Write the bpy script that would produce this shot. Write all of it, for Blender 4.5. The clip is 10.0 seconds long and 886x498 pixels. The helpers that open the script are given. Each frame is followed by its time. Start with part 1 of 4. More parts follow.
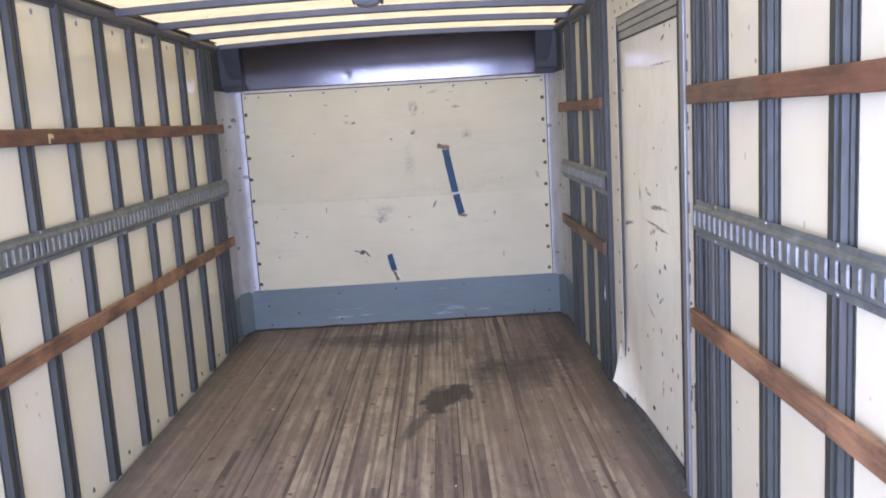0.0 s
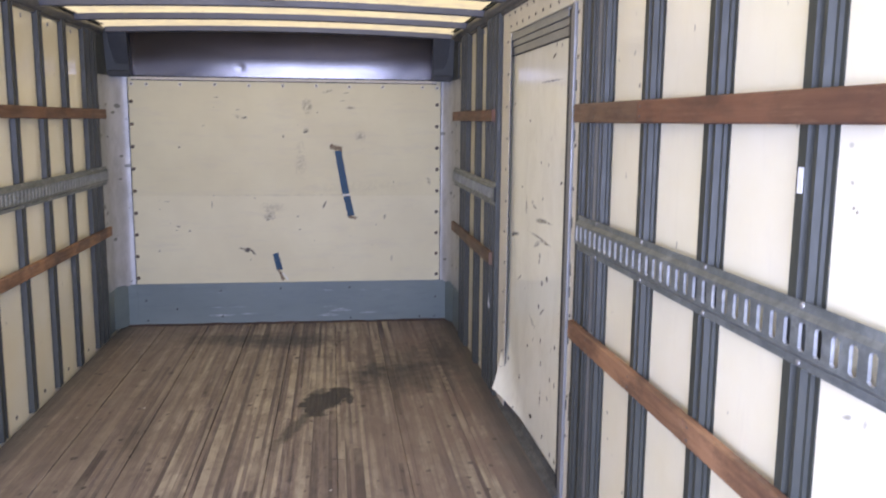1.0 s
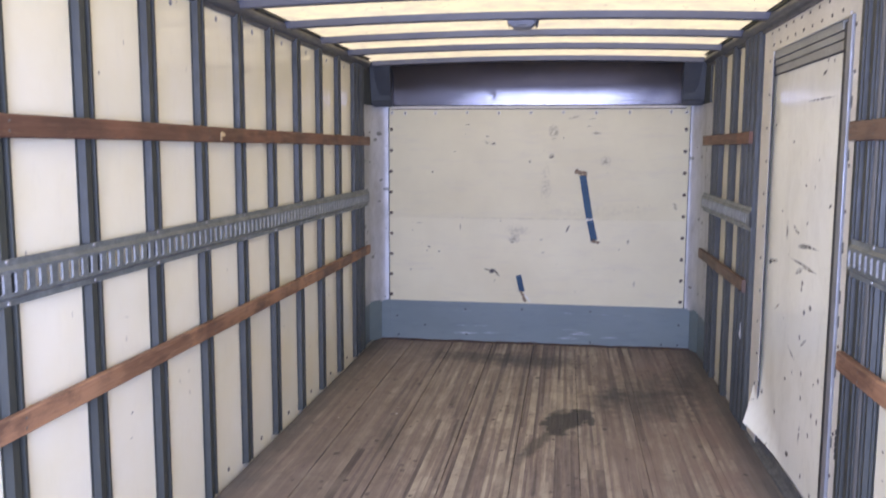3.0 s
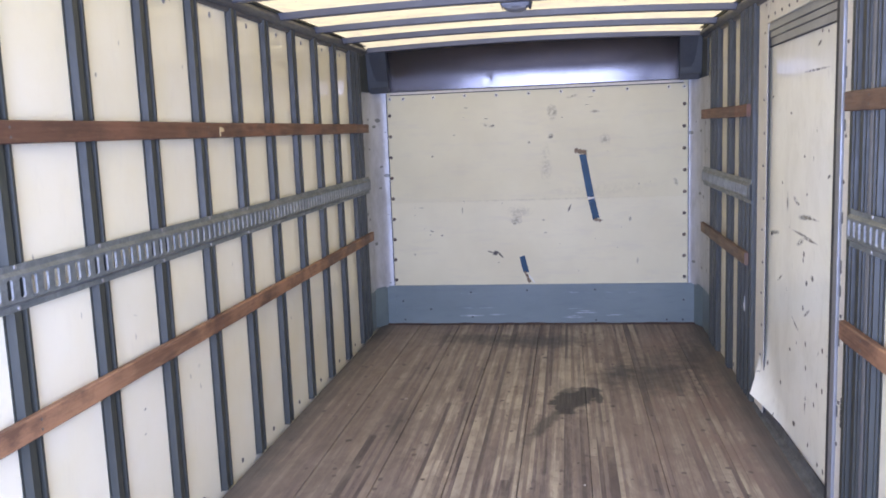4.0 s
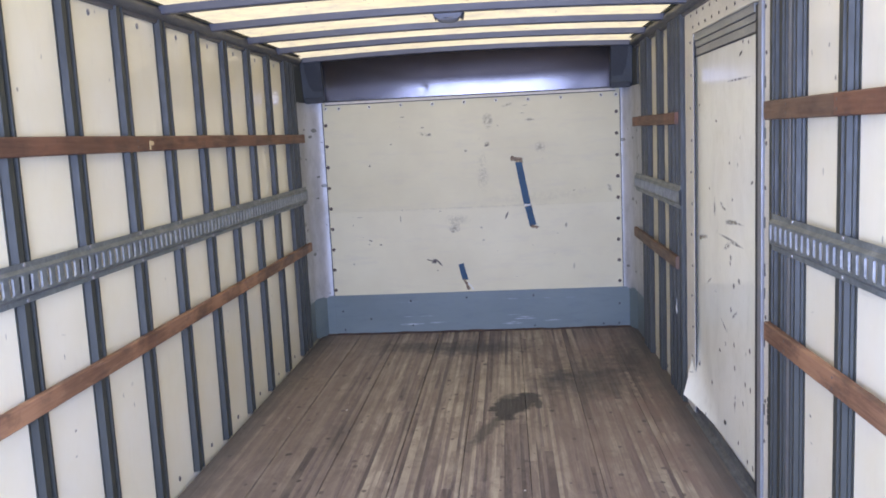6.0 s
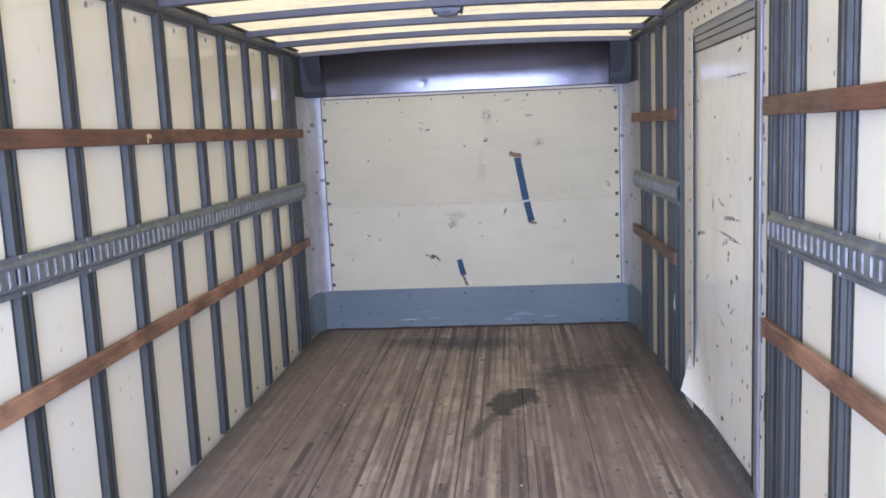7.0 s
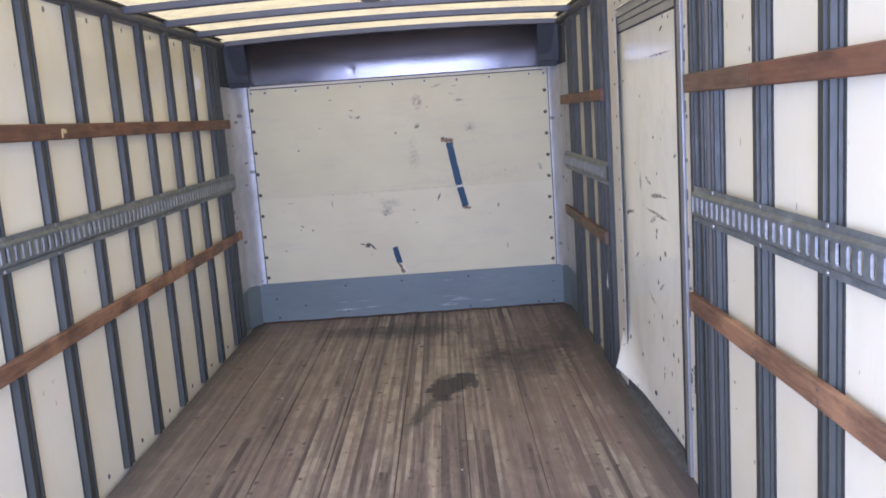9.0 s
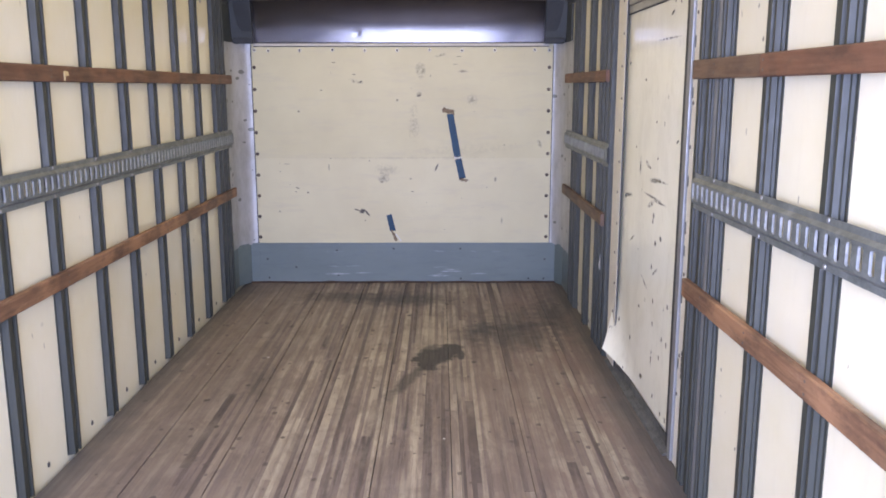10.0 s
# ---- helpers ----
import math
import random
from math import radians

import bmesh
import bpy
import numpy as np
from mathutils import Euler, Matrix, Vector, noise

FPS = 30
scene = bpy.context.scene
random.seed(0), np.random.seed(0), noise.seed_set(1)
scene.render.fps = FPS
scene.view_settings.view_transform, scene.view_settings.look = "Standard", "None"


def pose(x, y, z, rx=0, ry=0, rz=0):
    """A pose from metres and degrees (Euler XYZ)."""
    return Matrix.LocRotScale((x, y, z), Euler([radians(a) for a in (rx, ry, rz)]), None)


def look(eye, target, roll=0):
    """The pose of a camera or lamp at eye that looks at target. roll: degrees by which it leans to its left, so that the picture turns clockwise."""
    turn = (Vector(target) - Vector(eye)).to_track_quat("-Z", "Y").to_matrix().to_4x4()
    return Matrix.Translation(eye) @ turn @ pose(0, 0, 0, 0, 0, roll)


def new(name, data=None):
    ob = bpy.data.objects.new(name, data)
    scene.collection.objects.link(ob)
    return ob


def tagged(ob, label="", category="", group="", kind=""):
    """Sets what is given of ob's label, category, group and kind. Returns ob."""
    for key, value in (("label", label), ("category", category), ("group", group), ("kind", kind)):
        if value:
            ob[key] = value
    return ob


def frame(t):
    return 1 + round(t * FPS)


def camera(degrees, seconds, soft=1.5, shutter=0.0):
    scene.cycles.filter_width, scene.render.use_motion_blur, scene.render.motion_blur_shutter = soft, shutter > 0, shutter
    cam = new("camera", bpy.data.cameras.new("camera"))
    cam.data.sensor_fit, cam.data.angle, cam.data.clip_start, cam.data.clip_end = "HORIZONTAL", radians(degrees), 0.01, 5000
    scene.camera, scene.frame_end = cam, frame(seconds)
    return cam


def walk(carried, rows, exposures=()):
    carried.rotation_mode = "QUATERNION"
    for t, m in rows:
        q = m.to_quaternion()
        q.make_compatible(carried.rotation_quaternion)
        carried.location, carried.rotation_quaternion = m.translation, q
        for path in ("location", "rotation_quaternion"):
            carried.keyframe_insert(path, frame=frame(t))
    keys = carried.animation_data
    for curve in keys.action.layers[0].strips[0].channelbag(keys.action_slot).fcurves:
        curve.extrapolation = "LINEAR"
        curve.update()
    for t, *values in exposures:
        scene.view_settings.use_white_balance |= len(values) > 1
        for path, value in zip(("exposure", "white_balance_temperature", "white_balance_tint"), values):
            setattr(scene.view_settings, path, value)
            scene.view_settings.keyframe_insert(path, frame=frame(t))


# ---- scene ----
cam = camera(56.00, 10.0, 1.75, 0.2)
# seconds, place in metres, then yaw, pitch and roll in degrees
ROWS = [
    (0.0, 0.3204, 0.1434, 1.4862, -0.417, -8.837, 3.461),
    (0.5, 0.3231, 0.1353, 1.4645, -2.304, -10.779, 0.945),
    (1.0, 0.3300, 0.1420, 1.4882, -7.482, -8.737, -0.534),
    (1.2, 0.3394, 0.1595, 1.4936, -9.612, -5.164, -1.141),
    (1.5, 0.3390, 0.1680, 1.5124, -12.930, 0.895, -0.114),
    (1.8, 0.3353, 0.1699, 1.5441, -13.332, 5.700, 2.246),
    (2.0, 0.3289, 0.1527, 1.5463, -10.808, 6.374, 2.601),
    (2.5, 0.2749, 0.0986, 1.5285, 0.772, 1.037, 0.981),
    (3.0, 0.2492, 0.0675, 1.4548, 8.400, -6.815, -0.189),
    (3.2, 0.2414, 0.0598, 1.4498, 9.369, -8.732, -0.025),
    (4.3, 0.2703, 0.0417, 1.4754, 7.370, -7.513, 3.117),
    (4.5, 0.2767, 0.0367, 1.4748, 6.134, -7.265, 3.198),
    (5.0, 0.2963, 0.0477, 1.4784, 3.345, -7.301, 3.202),
    (5.5, 0.2845, 0.0399, 1.4856, 4.013, -7.484, 3.003),
    (7.0, 0.2895, 0.0430, 1.4788, 4.258, -7.990, 2.487),
    (7.5, 0.2998, 0.0475, 1.4735, 3.053, -7.951, 2.796),
    (8.0, 0.3073, 0.0587, 1.4771, 0.542, -7.863, 3.607),
    (8.5, 0.3161, 0.0803, 1.4776, -0.440, -8.232, 4.241),
    (9.0, 0.3211, 0.0658, 1.4677, -0.154, -9.080, 4.022),
    (9.5, 0.3120, 0.0710, 1.4613, 0.094, -10.204, 2.483),
    (10.0, 0.2915, 0.0620, 1.4592, -0.222, -10.971, 0.038),
]
EXPOSURES = [(0.0, 0.78, 6880, 33), (0.5, 0.85, 7130, 32), (1.0, 0.56, 7330, 32), (1.5, -0.1, 6680, 33), (2.0, -0.66, 6380, 31), (2.5, -0.2, 6430, 30), (3.0, 0.71, 6800, 35),
             (4.5, 0.78, 6620, 31), (5.5, 0.69, 6610, 31), (8.0, 0.69, 6620, 31), (8.5, 0.60, 6650, 31), (9.0, 0.60, 6710, 32), (9.5, 0.69, 6960, 32), (10.0, 0.85, 7230, 33)]
walk(cam, [(t, pose(x, y, z, 90 + pitch, roll, yaw)) for t, x, y, z, yaw, pitch, roll in ROWS], EXPOSURES)

# ---- world and sun ----
world = bpy.data.worlds.new("world")
scene.world = world
world.use_nodes = True
wt = world.node_tree
sky = wt.nodes.new("ShaderNodeTexSky")
sky.sky_type, sky.sun_disc = "NISHITA", False
sky.sun_elevation, sky.sun_rotation = radians(58), radians(20)
wt.nodes["Background"].inputs["Strength"].default_value = 0.15
wt.links.new(sky.outputs["Color"], wt.nodes["Background"].inputs["Color"])
sun = new("sun", bpy.data.lights.new("sun", "SUN"))
sun.data.energy, sun.data.angle, sun.data.color = 3.0, radians(0.6), (1.0, 0.96, 0.9)
# the sun stands ahead of the truck and to its right
sun.matrix_world = look((4.0, 8.0, 14.0), (0, 0, 0))

# the bright sky behind the truck, in the open rear doorway
rear_sky = new("rear_sky", bpy.data.lights.new("rear_sky", "AREA"))
rear_sky.data.shape, rear_sky.data.size, rear_sky.data.size_y = "RECTANGLE", 2.25, 1.25
rear_sky.data.energy, rear_sky.data.color = 180.0, (0.447, 0.645, 1.06)
rear_sky.matrix_world = look((0.0, -0.62, 1.34), (0.25, 5, -2.3))

# ---- sizes ----
WALL = 1.212      # inner face of the side skins
FRONT = 6.268     # face of the front panel
REAR = -0.50      # rear opening
PITCH = 0.4064    # wall posts
POST_W, POST_D = 0.100, 0.026
SLAT_T = 0.020
rng = random.Random(7)


# ---- materials ----
class Nodes:
    """A short way to wire a material."""

    def __init__(self, name):
        self.mat = bpy.data.materials.new(name)
        self.mat.use_nodes = True
        self.tree = self.mat.node_tree
        self.bsdf = self.tree.nodes["Principled BSDF"]
        self.out = self.tree.nodes["Material Output"]
        self.pos = self.add("ShaderNodeNewGeometry").outputs["Position"]

    def add(self, kind, **sockets):
        node = self.tree.nodes.new(kind)
        for key, value in sockets.items():
            self.put(node.inputs[key.replace("_", " ")], value)
        return node

    def put(self, socket, value):
        if hasattr(value, "is_linked"):
            self.tree.links.new(value, socket)
        else:
            socket.default_value = value

    def math(self, op, a, b=0.0, clamp=False):
        node = self.tree.nodes.new("ShaderNodeMath")
        node.operation, node.use_clamp = op, clamp
        self.put(node.inputs[0], a)
        self.put(node.inputs[1], b)
        return node.outputs[0]

    def ramp(self, value, lo, hi, a=0.0, b=1.0):
        node = self.tree.nodes.new("ShaderNodeMapRange")
        for i, v in enumerate((value, lo, hi, a, b)):
            self.put(node.inputs[i], v)
        return node.outputs[0]

    def mix(self, fac, a, b, blend="MIX"):
        node = self.tree.nodes.new("ShaderNodeMix")
        node.data_type, node.blend_type = "RGBA", blend
        self.put(node.inputs[0], fac)
        self.put(node.inputs[6], a if hasattr(a, "is_linked") else (*a, 1))
        self.put(node.inputs[7], b if hasattr(b, "is_linked") else (*b, 1))
        return node.outputs[2]

    def coords(self, scale=(1, 1, 1), rot=(0, 0, 0), shift=(0, 0, 0)):
        node = self.add("ShaderNodeMapping", Vector=self.pos)
        node.inputs["Scale"].default_value = scale
        node.inputs["Rotation"].default_value = rot
        node.inputs["Location"].default_value = shift
        return node.outputs[0]

    def noise(self, scale, detail=4.0, rough=0.55, stretch=(1, 1, 1), distort=0.0, shift=(0, 0, 0)):
        node = self.add("ShaderNodeTexNoise", Vector=self.coords(stretch, (0, 0, 0), shift), Scale=scale, Detail=detail, Roughness=rough, Distortion=distort)
        return node.outputs["Fac"]

    def dashes(self, scale, size, share, rot=(0, 0, 0), stretch=(1, 1, 1)):
        """A mask of sparse short marks: nicks, scuffs, scratches."""
        wob = self.add("ShaderNodeTexNoise", Vector=self.pos, Scale=38.0, Detail=3.0).outputs["Color"]
        way = self.add("ShaderNodeVectorMath")
        way.operation = "MULTIPLY_ADD"
        self.put(way.inputs[0], wob)
        way.inputs[1].default_value = (0.016, 0.016, 0.016)
        self.put(way.inputs[2], self.pos)
        node = self.add("ShaderNodeMapping", Vector=way.outputs[0])
        node.inputs["Scale"].default_value = stretch
        node.inputs["Rotation"].default_value = rot
        cell = self.add("ShaderNodeTexVoronoi", Vector=node.outputs[0], Scale=scale)
        split = self.add("ShaderNodeSeparateColor", Color=cell.outputs["Color"])
        near = self.ramp(cell.outputs["Distance"], self.math("MULTIPLY", split.outputs[1], size), 0.0, 0.0, 6.0)
        near = self.math("MULTIPLY", near, 1.0, True)
        return self.math("MULTIPLY", near, self.math("LESS_THAN", split.outputs[0], share))

    def blot(self, centre, radii, angle=0.0, plane="xy", soft=0.5, rag=0.35, grain=14.0):
        """A ragged patch round a place: a stain or a hand's smudge."""
        d = self.add("ShaderNodeVectorMath")
        d.operation = "SUBTRACT"
        self.put(d.inputs[0], self.pos)
        d.inputs[1].default_value = centre
        sep = self.add("ShaderNodeSeparateXYZ", Vector=d.outputs[0])
        a, b = (sep.outputs["XYZ".index(c.upper())] for c in plane)
        ca, sa = math.cos(angle), math.sin(angle)
        u = self.math("ADD", self.math("MULTIPLY", a, ca / radii[0]), self.math("MULTIPLY", b, sa / radii[0]))
        v = self.math("ADD", self.math("MULTIPLY", a, -sa / radii[1]), self.math("MULTIPLY", b, ca / radii[1]))
        r = self.math("SQRT", self.math("ADD", self.math("MULTIPLY", u, u), self.math("MULTIPLY", v, v)))
        n = self.math("SUBTRACT", self.noise(grain, 4.0, 0.6), 0.5)
        r = self.math("ADD", r, self.math("MULTIPLY", n, 2 * rag))
        return self.ramp(r, 1.0, 1.0 - soft)

    def finish(self, colour, rough, metal=0.0, bump=None, strength=0.2, dist=0.002):
        self.put(self.bsdf.inputs["Base Color"], colour if hasattr(colour, "is_linked") else (*colour, 1))
        self.put(self.bsdf.inputs["Roughness"], rough)
        self.put(self.bsdf.inputs["Metallic"], metal)
        if bump is not None:
            node = self.add("ShaderNodeBump", Height=bump, Strength=strength, Distance=dist)
            self.put(self.bsdf.inputs["Normal"], node.outputs[0])
        return self.mat


def plain(name, c1, c2, rough, metal=0.0, scale=5.0, fine=90.0, stretch=(1, 1, 1), strength=0.15, nicks=None):
    n = Nodes(name)
    big = n.ramp(n.noise(scale, 4, 0.6, stretch), 0.32, 0.68)
    small = n.noise(fine, 3, 0.6, stretch)
    col = n.mix(big, c1, c2)
    col = n.mix(n.ramp(small, 0.3, 0.7, 0.0, 0.22), col, tuple(c * 0.55 for c in c1))
    if nicks:
        col = n.mix(n.dashes(*nicks[:3], stretch=nicks[3]), col, nicks[4])
    return n.finish(col, n.ramp(small, 0.3, 0.7, rough - 0.06, rough + 0.1), metal, small, strength)


def white_skin(name, tone, warm, specks, streaks=0.10):
    """White glass-fibre skin with faint yellowing, specks and scratches."""
    n = Nodes(name)
    col = n.mix(n.ramp(n.noise(2.2, 5, 0.6), 0.35, 0.7), tone, warm)
    col = n.mix(n.ramp(n.noise(30, 4, 0.6, (1, 1, 0.25)), 0.55, 0.8, 0.0, streaks), col, (0.52, 0.48, 0.40))
    col = n.mix(n.math("MULTIPLY", n.dashes(7.0, 0.11, specks, (0.5, 0, 0), (0.3, 1.6, 0.8)), 0.85), col, (0.09, 0.08, 0.07))
    col = n.mix(n.math("MULTIPLY", n.dashes(14.0, 0.14, specks, (-0.4, 0, 0), (0.3, 2.2, 0.6)), 0.6), col, (0.16, 0.14, 0.12))
    fine = n.noise(160, 3, 0.6)
    n.finish(col, n.ramp(n.noise(9, 3), 0.3, 0.7, 0.07, 0.13), 0.0, fine, 0.015)
    return n


# nicks and rubbed marks on the white skins: place, half-sizes, lean, strength
SKIN_MARKS = (((WALL, 1.456, 1.347), (0.006, 0.006), 0.0, 0.95), ((WALL, 1.446, 1.341), (0.006, 0.005), 0.0, 0.9), ((WALL, 1.466, 1.390), (0.010, 0.006), 0.6, 0.5),
              ((WALL, 1.477, 1.454), (0.012, 0.008), 0.0, 0.4), ((WALL, 1.342, 1.615), (0.016, 0.004), -0.6, 0.5), ((WALL, 1.426, 0.985), (0.022, 0.007), -0.3, 0.6),
              ((WALL, 1.376, 0.990), (0.009, 0.014), 0.2, 0.4), ((-WALL, 2.663, 0.551), (0.012, 0.007), 0.5, 0.95), ((-WALL, 3.103, 0.581), (0.018, 0.014), 0.0, 0.2),
              ((-WALL, 2.655, 0.888), (0.022, 0.005), -0.3, 0.2), ((WALL, 2.498, 1.595), (0.012, 0.014), 0.0, 0.8), ((WALL, 2.548, 1.691), (0.010, 0.012), 0.0, 0.7),
              ((WALL, 2.496, 0.349), (0.010, 0.012), 0.5, 0.8), ((WALL, 2.651, 0.465), (0.014, 0.006), 0.0, 0.5))


def skin_material():
    n = white_skin("white_skin", (0.865, 0.812, 0.645), (0.825, 0.755, 0.535), 0.09)
    col = n.bsdf.inputs["Base Color"].links[0].from_socket
    for c, r, ang, dark in SKIN_MARKS:
        col = n.mix(n.math("MULTIPLY", n.blot(c, (r[0] * 0.75, r[1] * 0.75), ang, "yz", 0.6, 0.5, 70), dark * 0.85), col, (0.05, 0.045, 0.04))
    n.put(n.bsdf.inputs["Base Color"], col)
    return n.mat


# nicks in the door skin: along the wall, height, half-length; and longer scratches with half-width and lean
DOOR_NICKS = ((3.508, 1.753, 0.030), (3.905, 1.493, 0.018), (4.230, 1.574, 0.016), (3.476, 1.796, 0.012), (3.398, 1.787, 0.010), (3.660, 0.908, 0.018), (3.669, 0.882, 0.012),
              (3.614, 0.793, 0.018), (3.534, 0.826, 0.020), (4.217, 0.927, 0.030), (3.755, 1.109, 0.014), (3.634, 1.160, 0.012), (4.037, 1.182, 0.012), (3.351, 1.248, 0.022),
              (3.680, 1.313, 0.014), (3.612, 0.536, 0.011), (3.602, 0.436, 0.011), (3.380, 0.569, 0.014), (3.444, 0.411, 0.011), (3.370, 0.410, 0.011), (3.659, 0.680, 0.014),
              (4.228, 0.281, 0.014), (3.765, 0.137, 0.030), (3.407, 0.094, 0.010), (3.333, 0.095, 0.010), (3.477, 0.320, 0.010), (3.546, 0.122, 0.010), (4.001, 0.252, 0.014))
DOOR_SCRATCHES = ((3.66, 1.062, 0.11, 0.014, -0.10), (3.58, 1.066, 0.12, 0.007, -0.02), (3.70, 0.985, 0.18, 0.008, 0.02), (3.58, 0.975, 0.12, 0.007, 0.0), (3.72, 0.950, 0.06, 0.016, -0.3),
                  (4.15, 0.940, 0.09, 0.012, -0.1), (3.94, 1.10, 0.02, 0.05, 0.0), (3.80, 1.12, 0.05, 0.014, 0.3), (3.775, 0.585, 0.07, 0.008, 0.35), (3.60, 0.670, 0.05, 0.010, -0.5),
                  (4.05, 0.740, 0.06, 0.008, -0.4), (3.55, 1.655, 0.20, 0.006, 0.0), (3.60, 0.28, 0.012, 0.05, 0.1), (3.85, 0.45, 0.02, 0.012, 0.0))


def door_material():
    n = white_skin("scuffed_door_skin", (0.93, 0.912, 0.785), (0.90, 0.876, 0.715), 0.0, 0.03)
    col = n.bsdf.inputs["Base Color"].links[0].from_socket
    # rubbed grime in soft patches, thicker above
    col = n.mix(n.ramp(n.noise(5.0, 6, 0.72, (0.3, 1.0, 0.55), 0.5), 0.46, 0.72, 0.0, 0.34), col, (0.60, 0.575, 0.44))
    col = n.mix(n.ramp(n.noise(26, 5, 0.7, (0.3, 1.2, 0.5)), 0.56, 0.74, 0.0, 0.22), col, (0.46, 0.43, 0.34))
    flock = n.ramp(n.noise(3.5, 3, 0.6), 0.42, 0.54)
    for scale, size, share, lean, shape in ((13.0, 0.20, 0.20, 0.25, (0.3, 2.6, 1.0)), (17.0, 0.20, 0.18, 1.2, (0.3, 2.4, 0.8)), (26.0, 0.24, 0.16, 0.6, (0.3, 2.2, 0.9))):
        nick = n.math("MULTIPLY", n.math("MULTIPLY", n.dashes(scale, size, share, (lean, 0, 0), shape), flock), 2.4, True)
        col = n.mix(nick, col, (0.10, 0.085, 0.07))
    for y, z, r in DOOR_NICKS:
        h = 0.015 if z < 1.0 else 0.008
        col = n.mix(n.math("MULTIPLY", n.blot((1.226, y, z), (r, h), 0.5 * math.sin(41 * y), "yz", 0.5, 0.35, 60), 0.9), col, (0.060, 0.052, 0.045))
    for y, z, r, h, ang in DOOR_SCRATCHES:
        patch = n.math("MULTIPLY", n.blot((1.226, y, z), (r, h), ang, "yz", 0.6, 0.45, 40), n.ramp(n.noise(70, 4, 0.65, (0.2, 0.6, 1)), 0.36, 0.52))
        col = n.mix(n.math("MULTIPLY", patch, 0.92), col, (0.085, 0.075, 0.065))
    n.put(n.bsdf.inputs["Base Color"], col)
    n.put(n.bsdf.inputs["Roughness"], n.ramp(n.noise(6, 4), 0.3, 0.7, 0.07, 0.14))
    return n.mat


# small nicks in the front panel: across, height, half-sizes, lean, strength; the first three are the torn hole
PANEL_NICKS = ((-0.290, 0.547, 0.032, 0.022, 0.3, 1.1), (-0.256, 0.535, 0.044, 0.010, -0.85, 1.1), (-0.328, 0.556, 0.030, 0.008, -0.3, 1.0),
               (-0.335, 1.553, 0.020, 0.006, 0.0, 0.7), (-0.285, 1.500, 0.018, 0.010, 0.4, 0.9), (-0.480, 1.638, 0.024, 0.006, 0.0, 0.6), (-0.575, 1.440, 0.014, 0.006, 0.0, 0.6))
PANEL_NICKS += ((-0.745, 1.288, 0.012, 0.010, 0.0, 0.8), (-0.020, 1.368, 0.012, 0.012, 0.0, 0.6), (0.138, 1.400, 0.024, 0.010, 0.2, 0.85), (0.430, 1.680, 0.030, 0.004, 0.1, 0.6),
                (0.405, 1.625, 0.026, 0.004, 0.0, 0.6), (-0.533, 0.877, 0.006, 0.034, 0.0, 0.6), (-0.694, 0.688, 0.012, 0.009, 0.0, 0.8), (-0.770, 0.722, 0.020, 0.008, -0.4, 0.7))
PANEL_NICKS += ((0.268, 0.876, 0.038, 0.008, 1.2, 0.9), (0.074, 0.790, 0.014, 0.010, 0.0, 0.5), (0.088, 0.695, 0.016, 0.006, 0.0, 0.6), (-0.140, 0.768, 0.018, 0.010, 0.3, 0.6),
                (0.706, 0.787, 0.012, 0.024, 0.0, 0.6), (0.757, 0.474, 0.010, 0.030, 0.0, 0.4), (-0.845, 0.902, 0.030, 0.004, 0.0, 0.5), (-0.910, 0.545, 0.010, 0.010, 0.0, 0.5))


